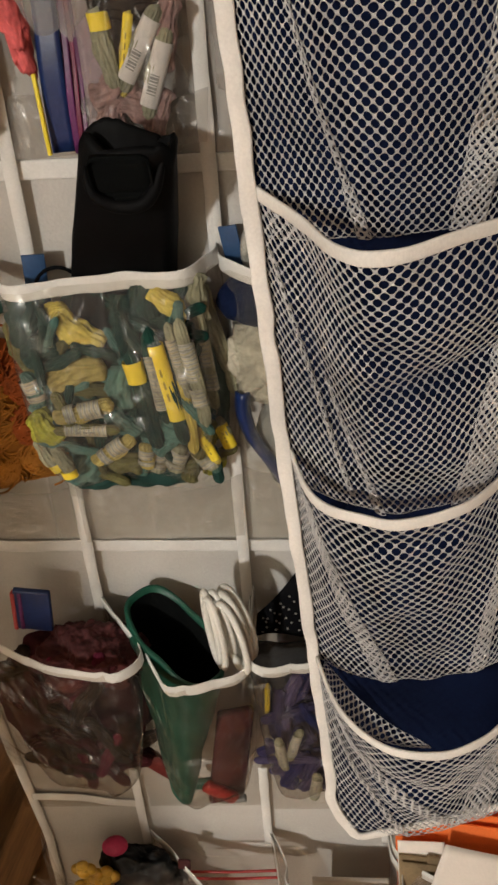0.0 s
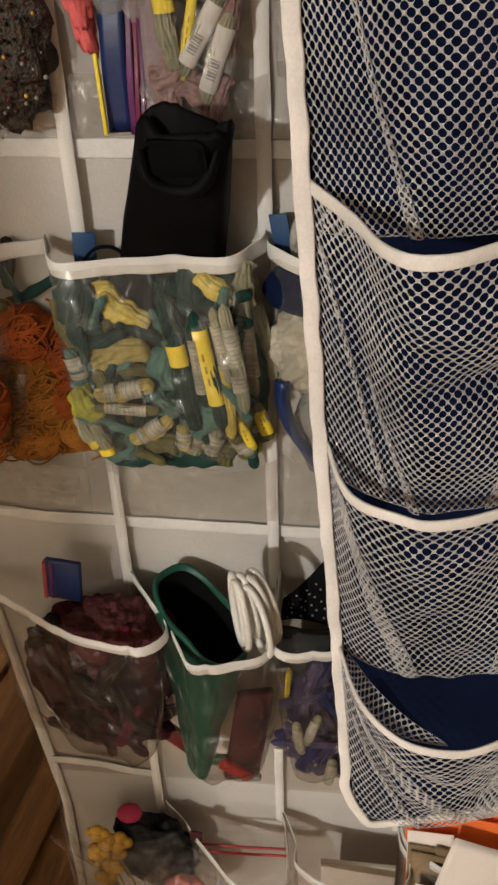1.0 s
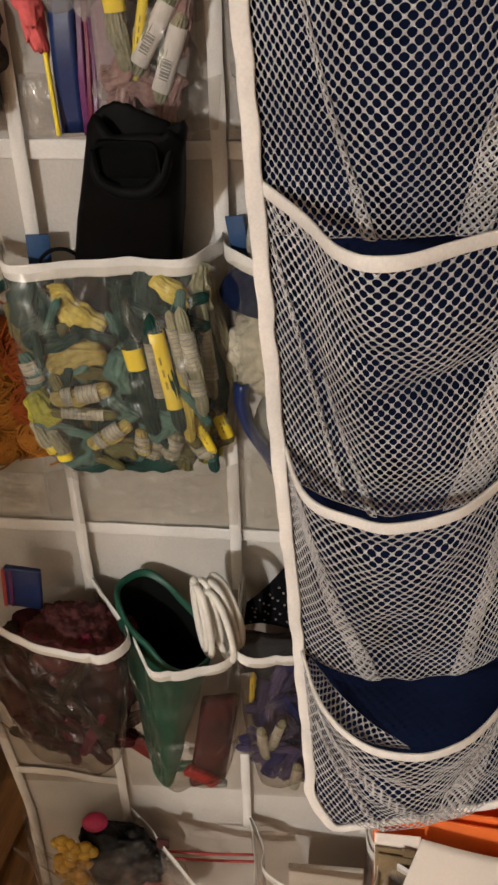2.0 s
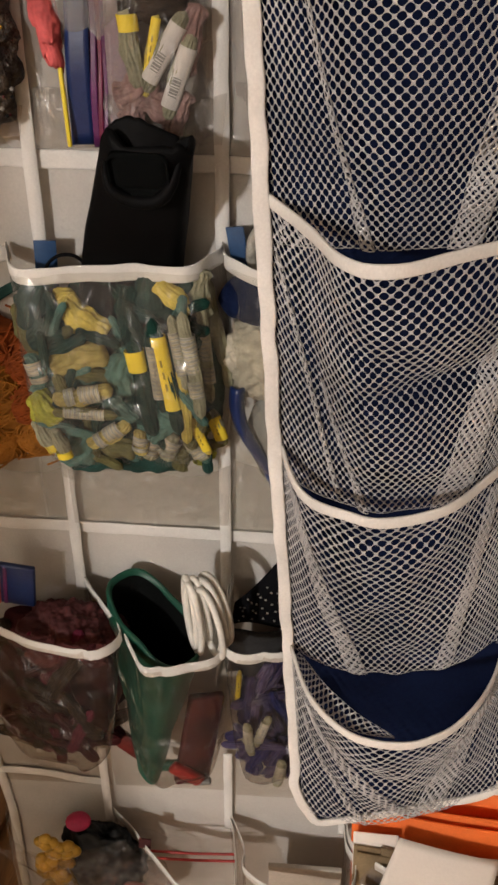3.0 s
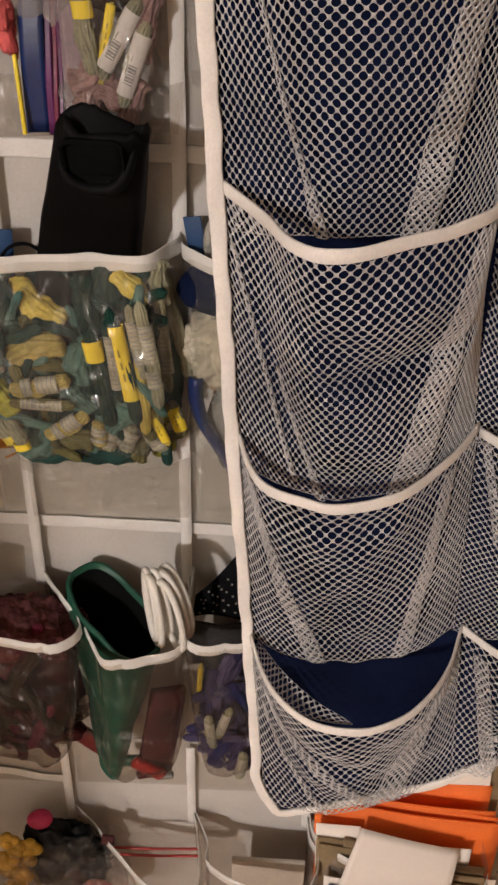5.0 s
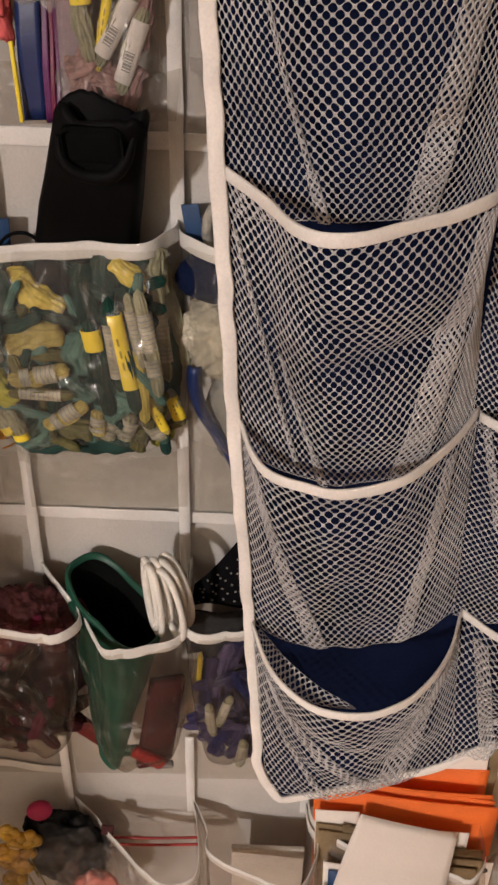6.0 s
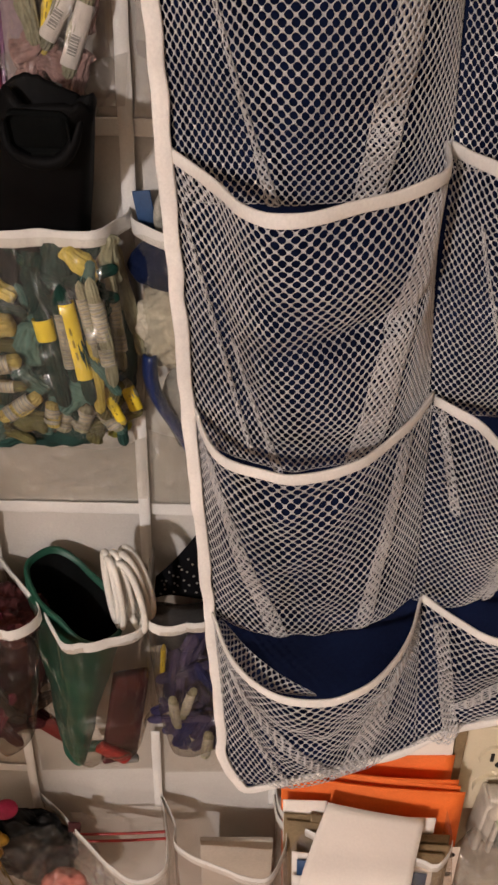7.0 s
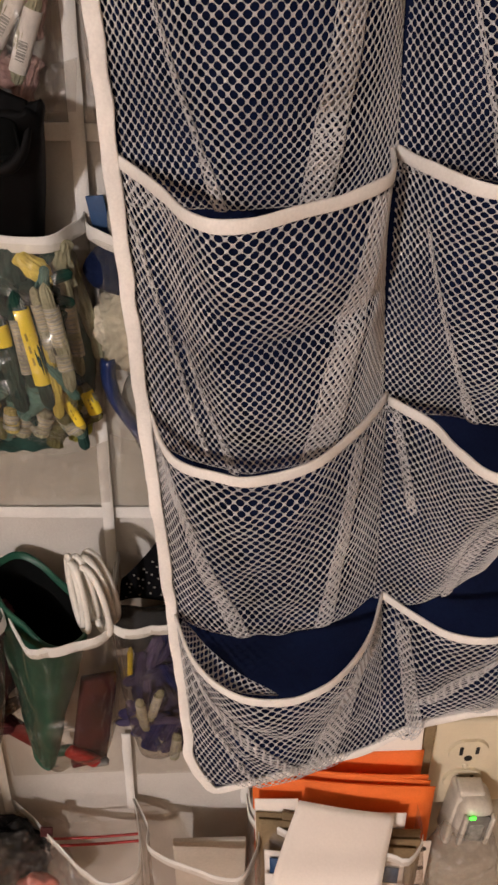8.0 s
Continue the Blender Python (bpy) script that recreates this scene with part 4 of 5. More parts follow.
body_rows = [pouch_row(z, a, b, d) for z, a, b, d in ((0.79, -0.072, -0.024, 0.006), (0.82, -0.068, -0.018, 0.009), (0.85, -0.062, -0.013, 0.0095), (0.868, -0.0575, -0.0095, 0.0095), (0.885, -0.0525, -0.0065, 0.0095), (0.9, -0.0465, -0.0035, 0.009), (0.912, -0.041, -0.001, 0.0085), (0.922, -0.0365, 0.001, 0.008), (0.929, -0.034, 0.0025, 0.007), (0.932, -0.032, 0.0015, 0.0055), (0.931, -0.030, 0.0, 0.0035), (0.922, -0.029, -0.001, 0.003))]
part("bag", lattice(body_rows), POUCHCLOTH, pouch)
flap = [[Vector((-0.0320 + 0.034 * u + 0.003 * v * (1 - u), -0.051 - 0.002 * math.sin(math.pi * u) + 0.003 * v ** 2, 0.927 + (0.0225 - 0.009 * max(0, u - 0.5) / 0.5 - 0.008 * max(0, 0.2 - u) / 0.2 + 0.002 * noise.noise(Vector((u * 7, 1, 0)))) * v)) for u in [i / 20 for i in range(21)]] for v in [j / 12 for j in range(13)]]
thicken(part("flap", lattice(flap), POUCHCLOTH, pouch), 0.0022)
part("collar", tube([(-0.0285, -0.0565, 0.934), (-0.0280, -0.0595, 0.928), (-0.0255, -0.060, 0.922), (-0.018, -0.0585, 0.9175), (-0.008, -0.0585, 0.9175), (-0.001, -0.0595, 0.924), (0.004, -0.058, 0.936)], lambda f: 0.0011 + 0.0022 * math.sin(math.pi * f), 40, 10), POUCHCLOTH, pouch)
# solid near-black panel, painting the shade in the collar's hollow
part("opening", box((0.025, 0.002, 0.019), (-0.0135, -0.0605, 0.930), 0.004, (20, 3, 0), 3), INNER, pouch, "dark panel for the shaded opening")
pouch.location.x -= 0.003
tagged(part("cord_loop", tube([(-0.08, -0.02, 0.866), (-0.077, -0.022, 0.873), (-0.07, -0.023, 0.878), (-0.062, -0.022, 0.877), (-0.056, -0.02, 0.868), (-0.06, -0.02, 0.86)], 0.0009, 40, 8), BLACKCLOTH), "thin black elastic cord loop at the pocket rim", "cord")
tagged(part("blue_card", box((0.011, 0.001, 0.03), (-0.08, -0.016, 0.868), 0.0003, (0, 6, 12)), BLUECARD), "small blue card sticking out of a pocket", "card")

# ---- green case and cable in the second row ----
case = tagged(empty("glasses_case", (-0.05, -0.03, 0.47)), "open dark green soft case with black lining", "case")


def case_rows(inset, shares):
    """Rings of the case from its narrow foot (0) to its wide mouth (1), which dips towards the front."""
    out = []
    for f in shares:
        a = Vector((-0.075, -0.034, 0)).lerp(Vector((-0.0665, -0.022, 0)), f)
        b = Vector((-0.063, -0.048, 0)).lerp(Vector((-0.0262, -0.0605, 0)), f)
        mid, axis = (a + b) / 2, (b - a) / 2
        long, wide = axis.length + 0.0075 * (0.3 + 0.7 * f) - inset, 0.0198 * (0.25 + 0.75 * f) - inset
        d = axis.normalized()
        s = Vector((-d.y, d.x, 0))
        row = []
        for k in range(49):
            t = 2 * math.pi * k / 48
            c, q = math.cos(t), math.sin(t)
            p = mid + d * long * math.copysign(abs(c) ** 0.7, c) + s * wide * math.copysign(abs(q) ** 0.7, q)
            p.z = 0.479 + 0.1645 * f - 0.013 * c * max(0.0, f - 0.4) / 0.6
            push = 0.0016 * noise.noise(p * 50)
            row.append(p + Vector((push, push, 0)))
        out.append(row)
    return out


shell = case_rows(0, [i / 16 for i in range(17)])
part("shell", lattice(shell + case_rows(0.0006, [1.010]) + case_rows(0.0016, [1.014]) + case_rows(0.0026, [1.010]) + case_rows(0.0033, [0.99])), GREEN, case)
part("lining", lattice(case_rows(0.0034, [0.992, 0.92, 0.7, 0.45, 0.2, 0.08])), INNER, case, "black lining")
bot = bmesh.new()
bot.faces.new([bot.verts.new(p) for p in case_rows(0.0, [0.002])[0][:-1]])
part("bottom", bot, GREEN, case)

coil = tagged(empty("cable_coil", (-0.01, -0.055, 0.63)), "small coil of white cable", "cable")
for k, (dx, dy, hw, hz, lean) in enumerate(((-0.0125, 0.002, 0.0055, 0.03, 2), (-0.0095, -0.003, 0.006, 0.031, 4), (-0.006, 0.003, 0.0075, 0.032, 8), (0.001, -0.004, 0.01, 0.031, 14), (0.002, 0.001, 0.0115, 0.033, 18), (0.004, 0.005, 0.0125, 0.032, 22), (0.003, -0.007, 0.009, 0.028, 24))):
    pts = []
    for q in range(25):
        t = 2 * math.pi * q / 24
        x, z = 0.82 * hw * math.cos(t), 0.95 * hz * math.sin(t)
        c, s = math.cos(math.radians(0.45 * lean)), math.sin(math.radians(0.45 * lean))
        pts.append((-0.0095 + 0.9 * dx + x * c + z * s * -0.4, -0.050 + 1.1 * dy + 0.002 * math.sin(t + k) - 0.009 * math.cos(t), 0.657 + 0.92 * z * c + x * s))
    part("loop", tube(pts, 0.0021, 60, 10, False), WHITEPVC, coil)

tagged(part("red_folded_card", box((0.026, 0.007, 0.078), (-0.0285, -0.037, 0.517), 0.002, (-8, 16, 24)), surface("dark_red_card", (0.055, 0.004, 0.005), 0.8, 0.5, 40, 400, 0.2)), "dark red folded card leaning in a clear pocket", "card")
clip = tagged(empty("red_clip", (-0.037, -0.045, 0.47)), "small red plastic clip with a metal end", "clip")
part("body", box((0.026, 0.006, 0.010), (-0.0375, -0.0505, 0.494), 0.002, (0, 40, 0)), RED, clip)
part("buckle", box((0.013, 0.005, 0.004), (-0.027, -0.0495, 0.484), 0.001, (0, -10, 0)), GREYINK, clip)
tagged(part("red_scrap", box((0.028, 0.004, 0.016), (-0.082, -0.027, 0.489), 0.0015, (0, 50, 0)), surface("deep_red_plastic", (0.1, 0.008, 0.006), 0.5, 0.4, 40, 400, 0.2)), "small red plastic scrap in a clear pocket", "scrap")
tagged(part("green_scrap", box((0.03, 0.006, 0.009), (-0.052, -0.02, 0.458), 0.002, (0, -6, 0)), GREEN), "small green strip at the pocket bottom", "scrap")

# ---- top row ----
tagged(part("pink_yarn", lump((0.0058, 0.007, 0.03), (-0.060, -0.017, 0.991), 0.22, 140, 2, 5, (0, -6, 0)), PINK), "bright coral pink yarn hank in a clear pocket", "yarn")
tagged(part("yellow_strip", box((0.0020, 0.002, 0.034), (-0.0560, -0.019, 0.946), 0.0006, (0, 2, 0)), YELLOWBAND), "narrow yellow paper strip in a clear pocket", "paper strip")
stripes = tagged(empty("striped_bag", (-0.046, -0.014, 0.926)), "blue and purple striped plastic bag in a clear pocket", "bag")
for k, (w, mt) in enumerate(((0.0105, BLUE), (0.003, PURPLE), (0.0022, surface("wine_plastic_film", (0.17, 0.012, 0.055), 0.4, 0.3, 40, 400, 0.1)), (0.002, PURPLE), (0.0105, surface("grey_violet_film", (0.26, 0.2, 0.22), 0.4, 0.25, 40, 400, 0.1)))):
    x = -0.0495 + (0, 0.00675, 0.00935, 0.01145, 0.0177)[k]
    rows = [[Vector((x + w * (u - 0.5) + 0.1 * (z - 0.95), -0.017 - 0.002 * math.sin(40 * (x + w * u)) + 0.0015 * math.sin(z * 90 + k), z)) for u in (0, 0.25, 0.5, 0.75, 1)] for z in [0.928 - 0.15 * (x + 0.046) + 0.09 * j / 14 for j in range(15)]]
    thicken(part("stripe", lattice(rows), mt, stripes), 0.001)
zipbag = tagged(empty("zip_bag", (-0.01, -0.018, 0.935)), "clear zip bag holding dusty rose floss with paper bands", "bag")
rows = [[Vector((-0.036 + 0.044 * u + 0.1 * (z - 0.95), -0.026 - 0.006 * math.sin(math.pi * u) + 0.002 * noise.noise(Vector((u * 5, 3, z * 60))), z)) for u in [i / 20 for i in range(21)]] for z in [0.93 + 0.09 * j / 16 for j in range(17)]]
part("film", lattice(rows), BAGFILM, zipbag)
part("back_film", lattice([[Vector((p.x, -0.011, p.z)) for p in r] for r in rows]), BAGFILM, zipbag)
for tone, x, z, length, width, angle, band in (("RO", -0.023, 0.953, 0.022, 0.015, 10, 0), ("RO", -0.013, 0.945, 0.022, 0.013, -20, 0), ("RO", -0.006, 0.943, 0.02, 0.012, 60, 0), ("RO", -0.025, 0.942, 0.02, 0.012, 80, 0), ("G", -0.0225, 0.97, 0.034, 0.0085, 92, 2), ("Y", -0.0145, 0.968, 0.04, 0.004, 74, 4), ("G", -0.009, 0.968, 0.038, 0.0075, 55, 5), ("G", -0.0035, 0.958, 0.038, 0.0075, 66, 5), ("RO", 0.002, 0.972, 0.03, 0.012, 70, 0), ("BR", -0.012, 0.986, 0.03, 0.016, 10, 0)):
    skein(tone, Vector((x, -0.0185 - (0.003 if band else 0), z)), length, width, angle, band)
beads = tagged(empty("bead_heap", (-0.1, -0.018, 0.94)), "dark heap of small mixed beads in a clear pocket", "beads", kind="stuff")
part("mass", lump((0.034, 0.012, 0.045), (-0.107, -0.016, 0.977), 0.16, 90, 6, 5), surface("mottled_dark_heap", (0.05, 0.034, 0.02), 0.6, 0.4, 170, 500, 0.8, 0.002, second=(0.008, 0.006, 0.006)), beads)
rng = random.Random(12)
for mt in (BLACKBAG, MAROON, WHITEBAND, GOLD, GREYINK):
    bm = bmesh.new()
    for k in range({"gold_yellow_bead": 40, "pale_paper_band": 26, "grey_print": 50}.get(mt.name, 130)):
        a, b = rng.uniform(-0.028, 0.028), rng.uniform(-0.03, 0.04)
        if mt is WHITEBAND:
            a, b = -0.004 + rng.uniform(-0.004, 0.004) + k * 0.0002, -0.012 - k * 0.0012
        bmesh.ops.create_icosphere(bm, subdivisions=1, radius=rng.uniform(0.0006, 0.0012), matrix=Matrix.Translation((-0.105 + a, -0.029 + 9 * a * a + 4 * b * b + rng.uniform(-0.001, 0.002), 0.972 + b)))
    part("beads", bm, mt, beads)
tagged(part("pale_film_roll", lump((0.022, 0.008, 0.05), (0.042, -0.014, 0.975), 0.15, 60, 4, 5), BAGFILM), "crumpled clear film in a clear pocket", "film")

# ---- narrow pocket of the first row ----
tagged(part("blue_cloth_ball", lump((0.016, 0.01, 0.014), (0.024, -0.02, 0.853), 0.14, 70, 5, 5), NAVY), "dark blue cloth ball in a clear pocket", "cloth")
tagged(part("blue_card", box((0.009, 0.001, 0.022), (0.017, -0.014, 0.877), 0.0003, (0, -6, -10)), BLUECARD), "small blue card sticking out of a pocket", "card")
tagged(part("cream_ring", tube([(0.035 + 0.011 * math.cos(t), -0.02, 0.876 + 0.016 * math.sin(t)) for t in [k * 0.4 for k in range(17)]], 0.0028, 50, 8), WHITEBAND), "cream plastic ring at the pocket rim", "ring")
tagged(part("white_lace", lump((0.02, 0.011, 0.024), (0.028, -0.02, 0.819), 0.22, 150, 2, 5), surface("cream_lace", (0.5, 0.46, 0.36), 0.8, 0.3, 120, 700, 0.6, 0.001)), "crumpled cream lace bundle in a clear pocket", "lace")
tagged(part("grey_bag", lump((0.02, 0.009, 0.034), (0.037, -0.018, 0.768), 0.15, 50, 7, 5), surface("grey_film", (0.24, 0.24, 0.22), 0.15, 0.3, 50, 300, 0.3, 0.002)), "shiny grey plastic bag in a clear pocket", "bag")
strip = [[Vector((0.012 + 0.007 * u + 0.022 * (1 - v) ** 2 + 0.003 * math.sin(6 * v), -0.022 - 0.004 * math.sin(3 * u) - 0.006 * v, 0.722 + 0.085 * v)) for u in [i / 6 for i in range(7)]] for v in [j / 20 for j in range(21)]]
thicken(part("blue_strip", lattice(strip), BLUE), 0.0015)
tagged(bpy.data.objects["blue_strip"], "curved shiny blue plastic strip in a clear pocket", "strip")

# ---- third row ----
bead_bag = tagged(empty("bead_bag", (-0.15, -0.03, 0.28)), "clear bag of yellow flower beads and dark cloth", "bag")
part("dark_cloth", lump((0.033, 0.016, 0.055), (-0.125, -0.03, 0.33), 0.26, 42, 3, 5), BLACKBAG, bead_bag, "dark crumpled cloth")
def flower(x, y, z, r, seed):
    """A puffy flower head: five plump petals round a heart, on a thin stem."""
    bm = bmesh.new()
    for q in range(5):
        a = seed + 2 * math.pi * q / 4
        reach = 0.6 * r if q < 4 else 0.0
        piece = lump((0.66 * r, 0.5 * r, 0.7 * r), (x + reach * math.cos(a), y - (0.0 if q < 4 else 0.3 * r), z + reach * math.sin(a)), 0.14, 120, seed + q, 3)
        me = bpy.data.meshes.new("petal")
        piece.to_mesh(me)
        piece.free()
        bm.from_mesh(me)
        bpy.data.meshes.remove(me)
    head = part("flower_bead", bm, GOLD, bead_bag)
    part("stem", tube([(x, y + 0.002, z - 0.3 * r), (x + 0.001, y + 0.004, z - 0.03), (x + 0.004, y + 0.006, z - 0.07)], 0.0007, 12, 6), YELLOWINK, head)


for k, (x, z, r) in enumerate(((-0.1615, 0.388, 0.008), (-0.1565, 0.3735, 0.0085), (-0.1475, 0.3715, 0.0085), (-0.1665, 0.3575, 0.009), (-0.152, 0.356, 0.007), (-0.171, 0.336, 0.008), (-0.1585, 0.337, 0.008), (-0.17, 0.312, 0.009))):
    flower(x, -0.049 + 0.002 * (k % 3), z, r, 0.7 * k)
rows = [[Vector((-0.205 + 0.11 * u + 0.01 * math.sin(3 * v), -0.052 - 0.012 * math.sin(math.pi * u) + 0.006 * noise.noise(Vector((u * 6, 2, v * 6))), 0.26 + (0.125 + 0.02 * u) * v)) for u in [i / 26 for i in range(27)]] for v in [j / 20 for j in range(21)]]
part("film", lattice(rows), BAGFILM, bead_bag)
tagged(part("pink_pompom", lump((0.0105, 0.008, 0.007), (-0.138, -0.033, 0.394), 0.06, 80, 1, 4), MAGENTA), "bright magenta pompom on a dark cloth", "pompom")
redzip = tagged(empty("zip_bag", (-0.05, -0.03, 0.28)), "clear zip bag with two red closing lines", "bag")
rows = [[Vector((-0.088 + 0.078 * u, -0.034 + 0.003 * math.sin(5 * u + 2 * v) + 0.004 * noise.noise(Vector((u * 5, 8, v * 5))), 0.26 + 0.125 * v)) for u in [i / 26 for i in range(27)]] for v in [j / 20 for j in range(21)]]
part("film", lattice(rows), BAGFILM, redzip)
for z in (0.3625, 0.352):
    part("zip_line", tube([(-0.082, -0.036, z - 0.002), (-0.06, -0.0375, z + 0.0005), (-0.04, -0.037, z), (-0.012, -0.0365, z + 0.001)], 0.0012, 30, 6), RED, redzip, "red closing line")
part("red_corner", box((0.01, 0.002, 0.013), (-0.0855, -0.035, 0.37), 0.0006, (0, 8, 0)), MAROON, redzip)
tagged(part("pink_wrap", lump((0.02, 0.012, 0.03), (-0.1, -0.052, 0.302), 0.16, 60, 4, 5), surface("salmon_wrap", (0.6, 0.2, 0.16), 0.25, 0.3, 60, 400, 0.4, 0.001)), "crumpled salmon pink wrap in a bag", "wrap")
tagged(part("crumpled_bag", lump((0.034, 0.02, 0.048), (-0.092, -0.055, 0.318), 0.3, 40, 14, 6), BAGFILM), "crumpled clear plastic bag round a pink wrap", "bag")
tagged(part("card_block", box((0.06, 0.004, 0.155), (0.043, -0.034, 0.276), 0.0008, (3, 2, 0)), surface("beige_card", (0.52, 0.47, 0.4), 0.8, 0.15, 20, 400, 0.2)), "beige card block in a clear pocket", "card")

# ---- folders, cards and paper in the fourth column ----
def card(name, x0, x1, z0, z1, y, material, label, category, lean=0.0, drop=0.0, bow=0.0, thick=0.0008):
    rows = [[Vector((x0 + (x1 - x0) * u, y + lean * v + bow * math.sin(math.pi * u), z0 + (z1 - z0) * v + drop * u * v)) for u in [i / 14 for i in range(15)]] for v in [j / 8 for j in range(9)]]
    ob = thicken(part(name, lattice(rows), material), thick)
    return tagged(ob, label, category)


for k, (x0, x1, z1, y, drop) in enumerate(((0.1, 0.2215, 0.4235, -0.014, -0.002), (0.1, 0.2245, 0.4268, -0.0255, -0.022), (0.1, 0.226, 0.4264, -0.0278, -0.026), (0.0825, 0.2295, 0.4265, -0.031, -0.03))):
    folder = tagged(card("folder", x0, x1, 0.22, z1, y, ORANGE, "bright orange card folder standing in a clear pocket", "folder", 0.004, drop, -0.003 * (k % 2)), group="orange folders")
    part("folded_edge", tube([(x0 + (x1 - x0) * u, y + 0.004 - 0.003 * (k % 2) * math.sin(math.pi * u), z1 + drop * u) for u in (0, 0.25, 0.5, 0.75, 1)], 0.0009, 24, 6), ORANGE, folder)
card("white_card", 0.0835, 0.118, 0.22, 0.4105, -0.0385, PAPER, "white card standing in a clear pocket", "card", 0, -0.003)
card("white_card", 0.16, 0.2055, 0.22, 0.386, -0.0395, PAPER, "white card standing in a clear pocket", "card", 0, -0.004)
for k, (x0, x1, z1, y) in enumerate(((0.084, 0.116, 0.3955, -0.041), (0.0865, 0.114, 0.391, -0.044), (0.105, 0.12, 0.397, -0.0425), (0.17, 0.2185, 0.366, -0.042), (0.175, 0.2195, 0.358, -0.046), (0.18, 0.214, 0.352, -0.05))):
    tagged(card("brown_card", x0, x1, 0.2, z1, y, KRAFT, "brown card standing in a clear pocket", "card", 0, -0.006, 0, 0.002), group="brown cards")
card("white_card", 0.09, 0.205, 0.2, 0.366, -0.058, PAPER, "white card standing in a clear pocket", "card", 0.002, -0.03)
card("blue_card", 0.094, 0.2, 0.2, 0.358, -0.0605, BLUECARD, "blue and white printed card in a clear pocket", "card", 0.002, -0.026)
card("white_card", 0.09, 0.205, 0.18, 0.338, -0.0625, PAPER, "white card standing in a clear pocket", "card", 0.002, -0.028)
near_side = spline([(0.118, -0.045, 0.4166), (0.1045, -0.0675, 0.397), (0.093, -0.09, 0.378), (0.085, -0.1, 0.33), (0.083, -0.1, 0.25)], 30)
far_side = spline([(0.195, -0.045, 0.3905), (0.186, -0.0675, 0.3805), (0.178, -0.09, 0.37), (0.175, -0.1, 0.33), (0.175, -0.1, 0.25)], 30)
rows = [[a.lerp(b, i / 16) + Vector((0, -0.0012 * math.sin(math.pi * i / 16), 0)) for i in range(17)] for a, b in zip(near_side, far_side)]
tagged(thicken(part("curled_paper", lattice(rows), PAPER), 0.0004), "long white paper slip curling over the pocket rim", "paper")

panel = tagged(empty("pegboard", (0.21, -0.008, 0.15)), "white panel with a row of small punched holes", "panel")
panel_bm = box((0.05, 0.003, 0.16), (0.1955, -0.008, 0.4), 0.0008, (0, -2, 0))
part("board", panel_bm, PAPER, panel)
# no real hole: a flat disc with the hole's shade as its colour
def punched(parent, x, z, y):
    bm = bmesh.new()
    bmesh.ops.create_cone(bm, cap_ends=True, segments=20, radius1=0.0033, radius2=0.0033, depth=0.001, matrix=pose(x, y, z, 90))
    part("hole_shade_disc", bm, DARK, parent, smooth=False)


punched(panel, 0.206, 0.418, -0.0099)
punched(panel, 0.206, 0.446, -0.0099)
strip_board = tagged(empty("punched_card", (0.221, -0.045, 0.2)), "narrow white card with a row of punched holes", "card")
part("sheet", box((0.015, 0.0008, 0.155), (0.2205, -0.045, 0.2705), 0.0003), PAPER, strip_board)
for k in range(4):
    punched(strip_board, 0.2213 + 0.0006 * k, 0.337 - 0.0308 * k, -0.0455)
plain("trim", box((0.009, 0.012, 0.3), (0.2255, -0.0005, 0.5), 0.001), KRAFT, "narrow brown wooden trim on the wall", "trim")

# ---- outlet and plug-in adapter ----
outlet = tagged(empty("wall_outlet", (0.264, 0, 0.36)), "ivory wall outlet with two sockets", "outlet")
part("plate", box((0.0775, 0.006, 0.116), (0.262, 0.005, 0.382), 0.0025, (0, 0, 0), 3), IVORY, outlet)
for cz in (0.4015, 0.3615):
    bm = bmesh.new()
    bmesh.ops.create_cone(bm, cap_ends=True, segments=48, radius1=0.0172, radius2=0.0165, depth=0.003, matrix=pose(0.2625, 0.0005, cz, 90))
    for v in bm.verts:
        v.co.z = cz + max(-0.0155, min(0.0155, v.co.z - cz))
    face = part("socket_face", bm, IVORY, outlet, smooth=False)
    # slots are raised dark pieces, the shade inside put into their colour
    for dx, hz in ((-0.0067, 0.0115), (0.0067, 0.01)):
        part("slot", box((0.003, 0.001, hz * 0.9), (0.2625 + dx, -0.0013, cz + 0.0035), 0.0003), DARK, face)
    bm = bmesh.new()
    bmesh.ops.create_cone(bm, cap_ends=True, segments=16, radius1=0.0034, radius2=0.0034, depth=0.001, matrix=pose(0.2625, -0.0013, cz - 0.0065, 90))
    part("slot", bm, DARK, face, smooth=False)
bm = bmesh.new()
bmesh.ops.create_uvsphere(bm, u_segments=12, v_segments=8, radius=0.0032, matrix=pose(0.2625, 0.0012, 0.3815))
part("screw", bm, IVORY, outlet)
adapter = tagged(empty("plug_in_adapter", (0.266, -0.02, 0.33)), "grey-beige plug-in adapter with a green indicator light", "adapter")
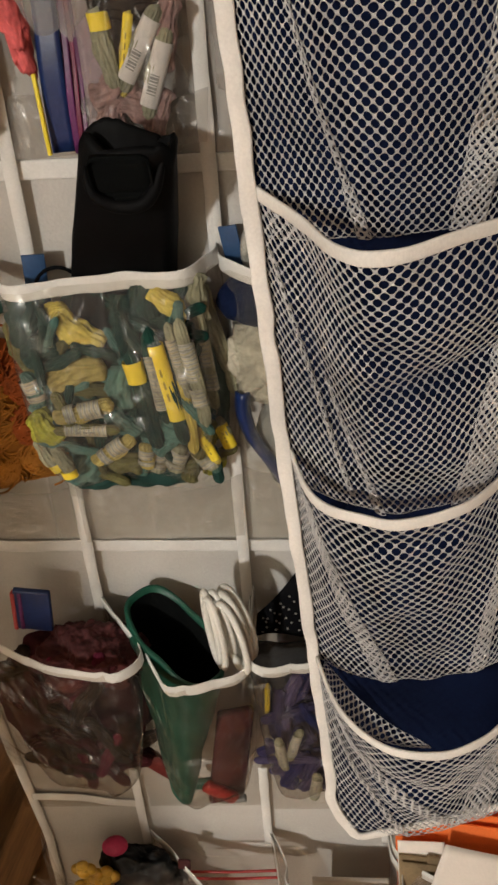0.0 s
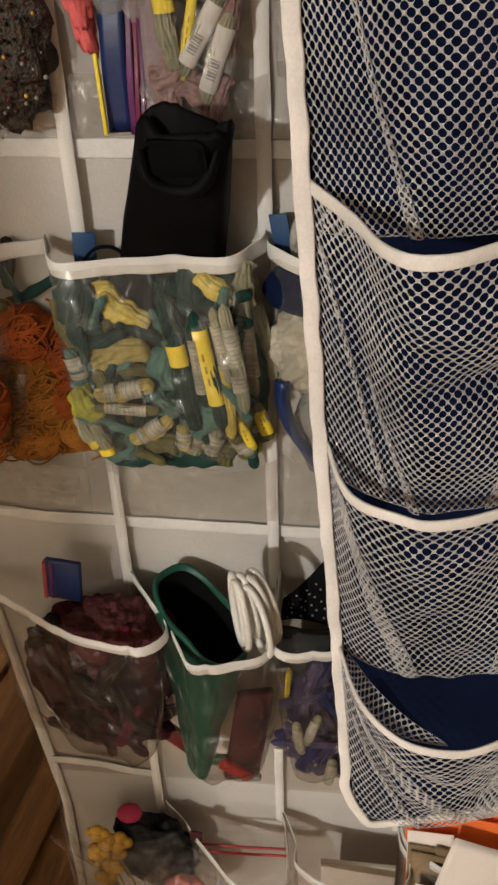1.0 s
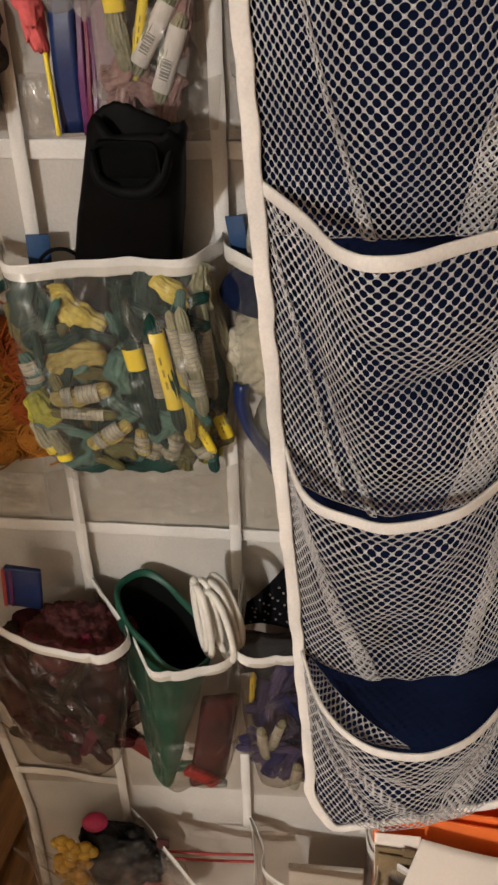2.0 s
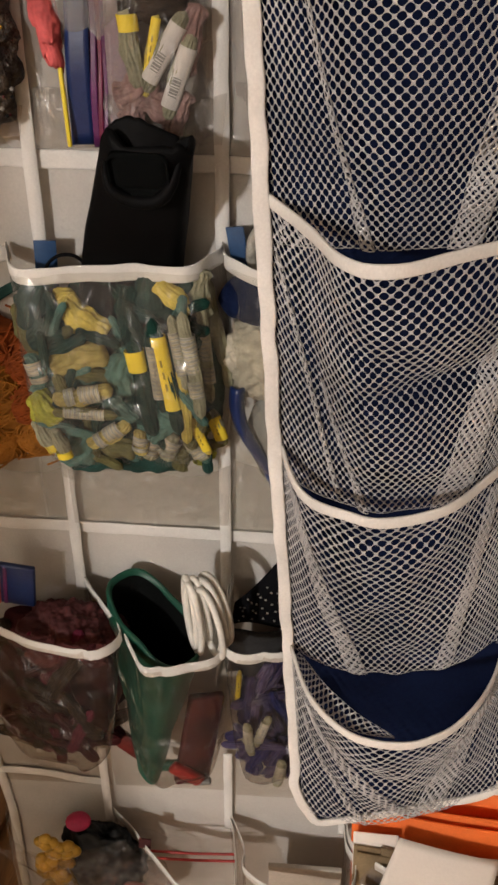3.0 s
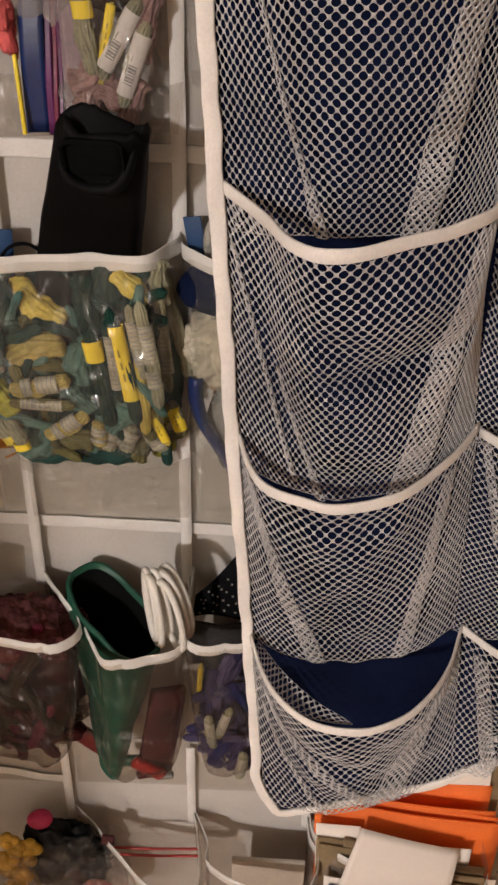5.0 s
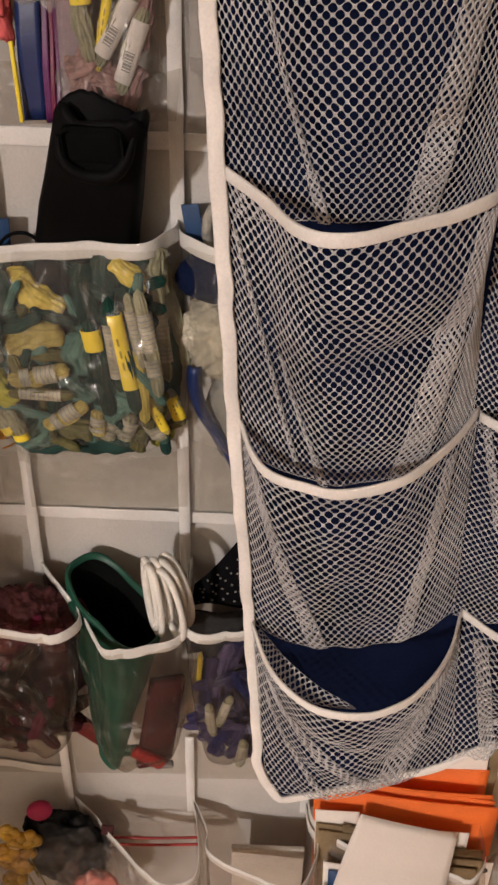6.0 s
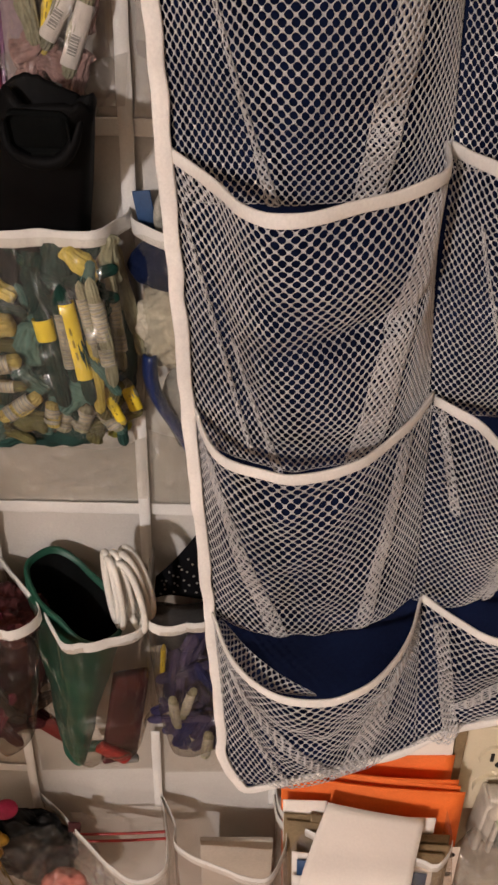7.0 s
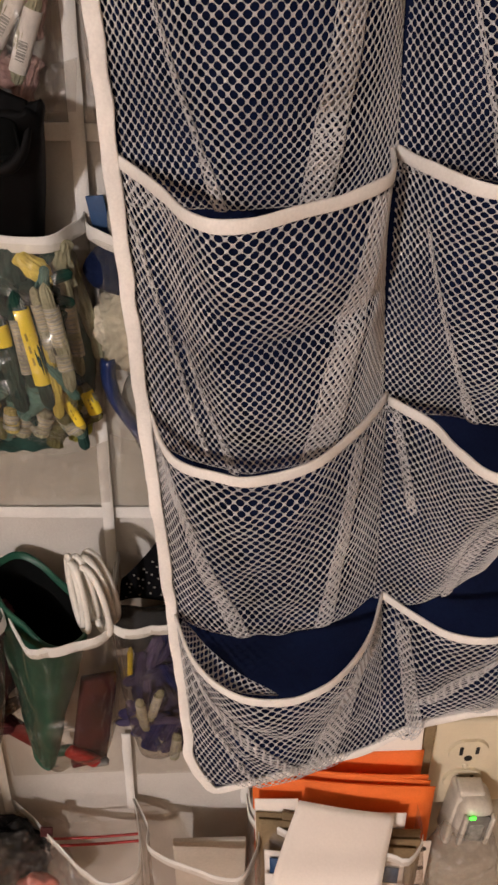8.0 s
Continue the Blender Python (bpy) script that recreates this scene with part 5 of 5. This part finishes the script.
part("body", box((0.029, 0.034, 0.052), (0.2665, -0.019, 0.347), 0.011, (0, 4, 0), 6), GREYPVC, adapter)
part("top_cap", box((0.022, 0.016, 0.006), (0.2645, -0.014, 0.3735), 0.0022, (0, 4, 0)), GREYPVC, adapter)
part("side_wing", box((0.007, 0.024, 0.07), (0.2525, -0.012, 0.336), 0.003, (0, 5, 0)), GREYPVC, adapter)
part("window", box((0.02, 0.003, 0.034), (0.267, -0.036, 0.348), 0.003, (0, 4, 0)), surface("smoky_window", (0.2, 0.19, 0.17), 0.2, 0.3, 80, 400, 0.1), adapter, "smoky window")
for dx in (-0.0112, 0.0112):
    part("window_rib", box((0.0036, 0.006, 0.04), (0.267 + dx, -0.036, 0.346), 0.0014, (0, 4, 0)), GREYPVC, adapter)
part("inner_block", box((0.012, 0.003, 0.022), (0.266, -0.0375, 0.345), 0.002, (0, 4, 0)), WHITEBAND, adapter)
glow = bpy.data.materials.new("green_indicator")
glow.use_nodes = True
glow.node_tree.nodes["Principled BSDF"].inputs["Emission Color"].default_value = (0.05, 1, 0.05, 1)
glow.node_tree.nodes["Principled BSDF"].inputs["Emission Strength"].default_value = 3
glow.node_tree.nodes["Principled BSDF"].inputs["Base Color"].default_value = (0.02, 0.4, 0.02, 1)
part("indicator", box((0.0048, 0.002, 0.0026), (0.2615, -0.038, 0.3665), 0.0005), glow, adapter, "green indicator light")
tagged(part("plastic_bag", lump((0.035, 0.024, 0.06), (0.262, -0.032, 0.28), 0.22, 28, 9, 6), SLACK), "crumpled cloudy plastic bag under the outlet", "bag")

# ---- floor planks ----
plank = box((0.095, 0.9, 0.012), (0, 0, 0), 0.0012)
plank_mesh = bpy.data.meshes.new("plank")
plank.to_mesh(plank_mesh)
plank.free()
plank_mesh.materials.append(WOOD)
for i in range(10):
    for j in range(2):
        ob = new("plank", plank_mesh)
        ob.parent = floor
        ob.matrix_basis = pose(-1.15 + 0.096 * i, 0.4 + 0.903 * j - 0.3 * (i % 2), -0.0135, 0, 0, -8)
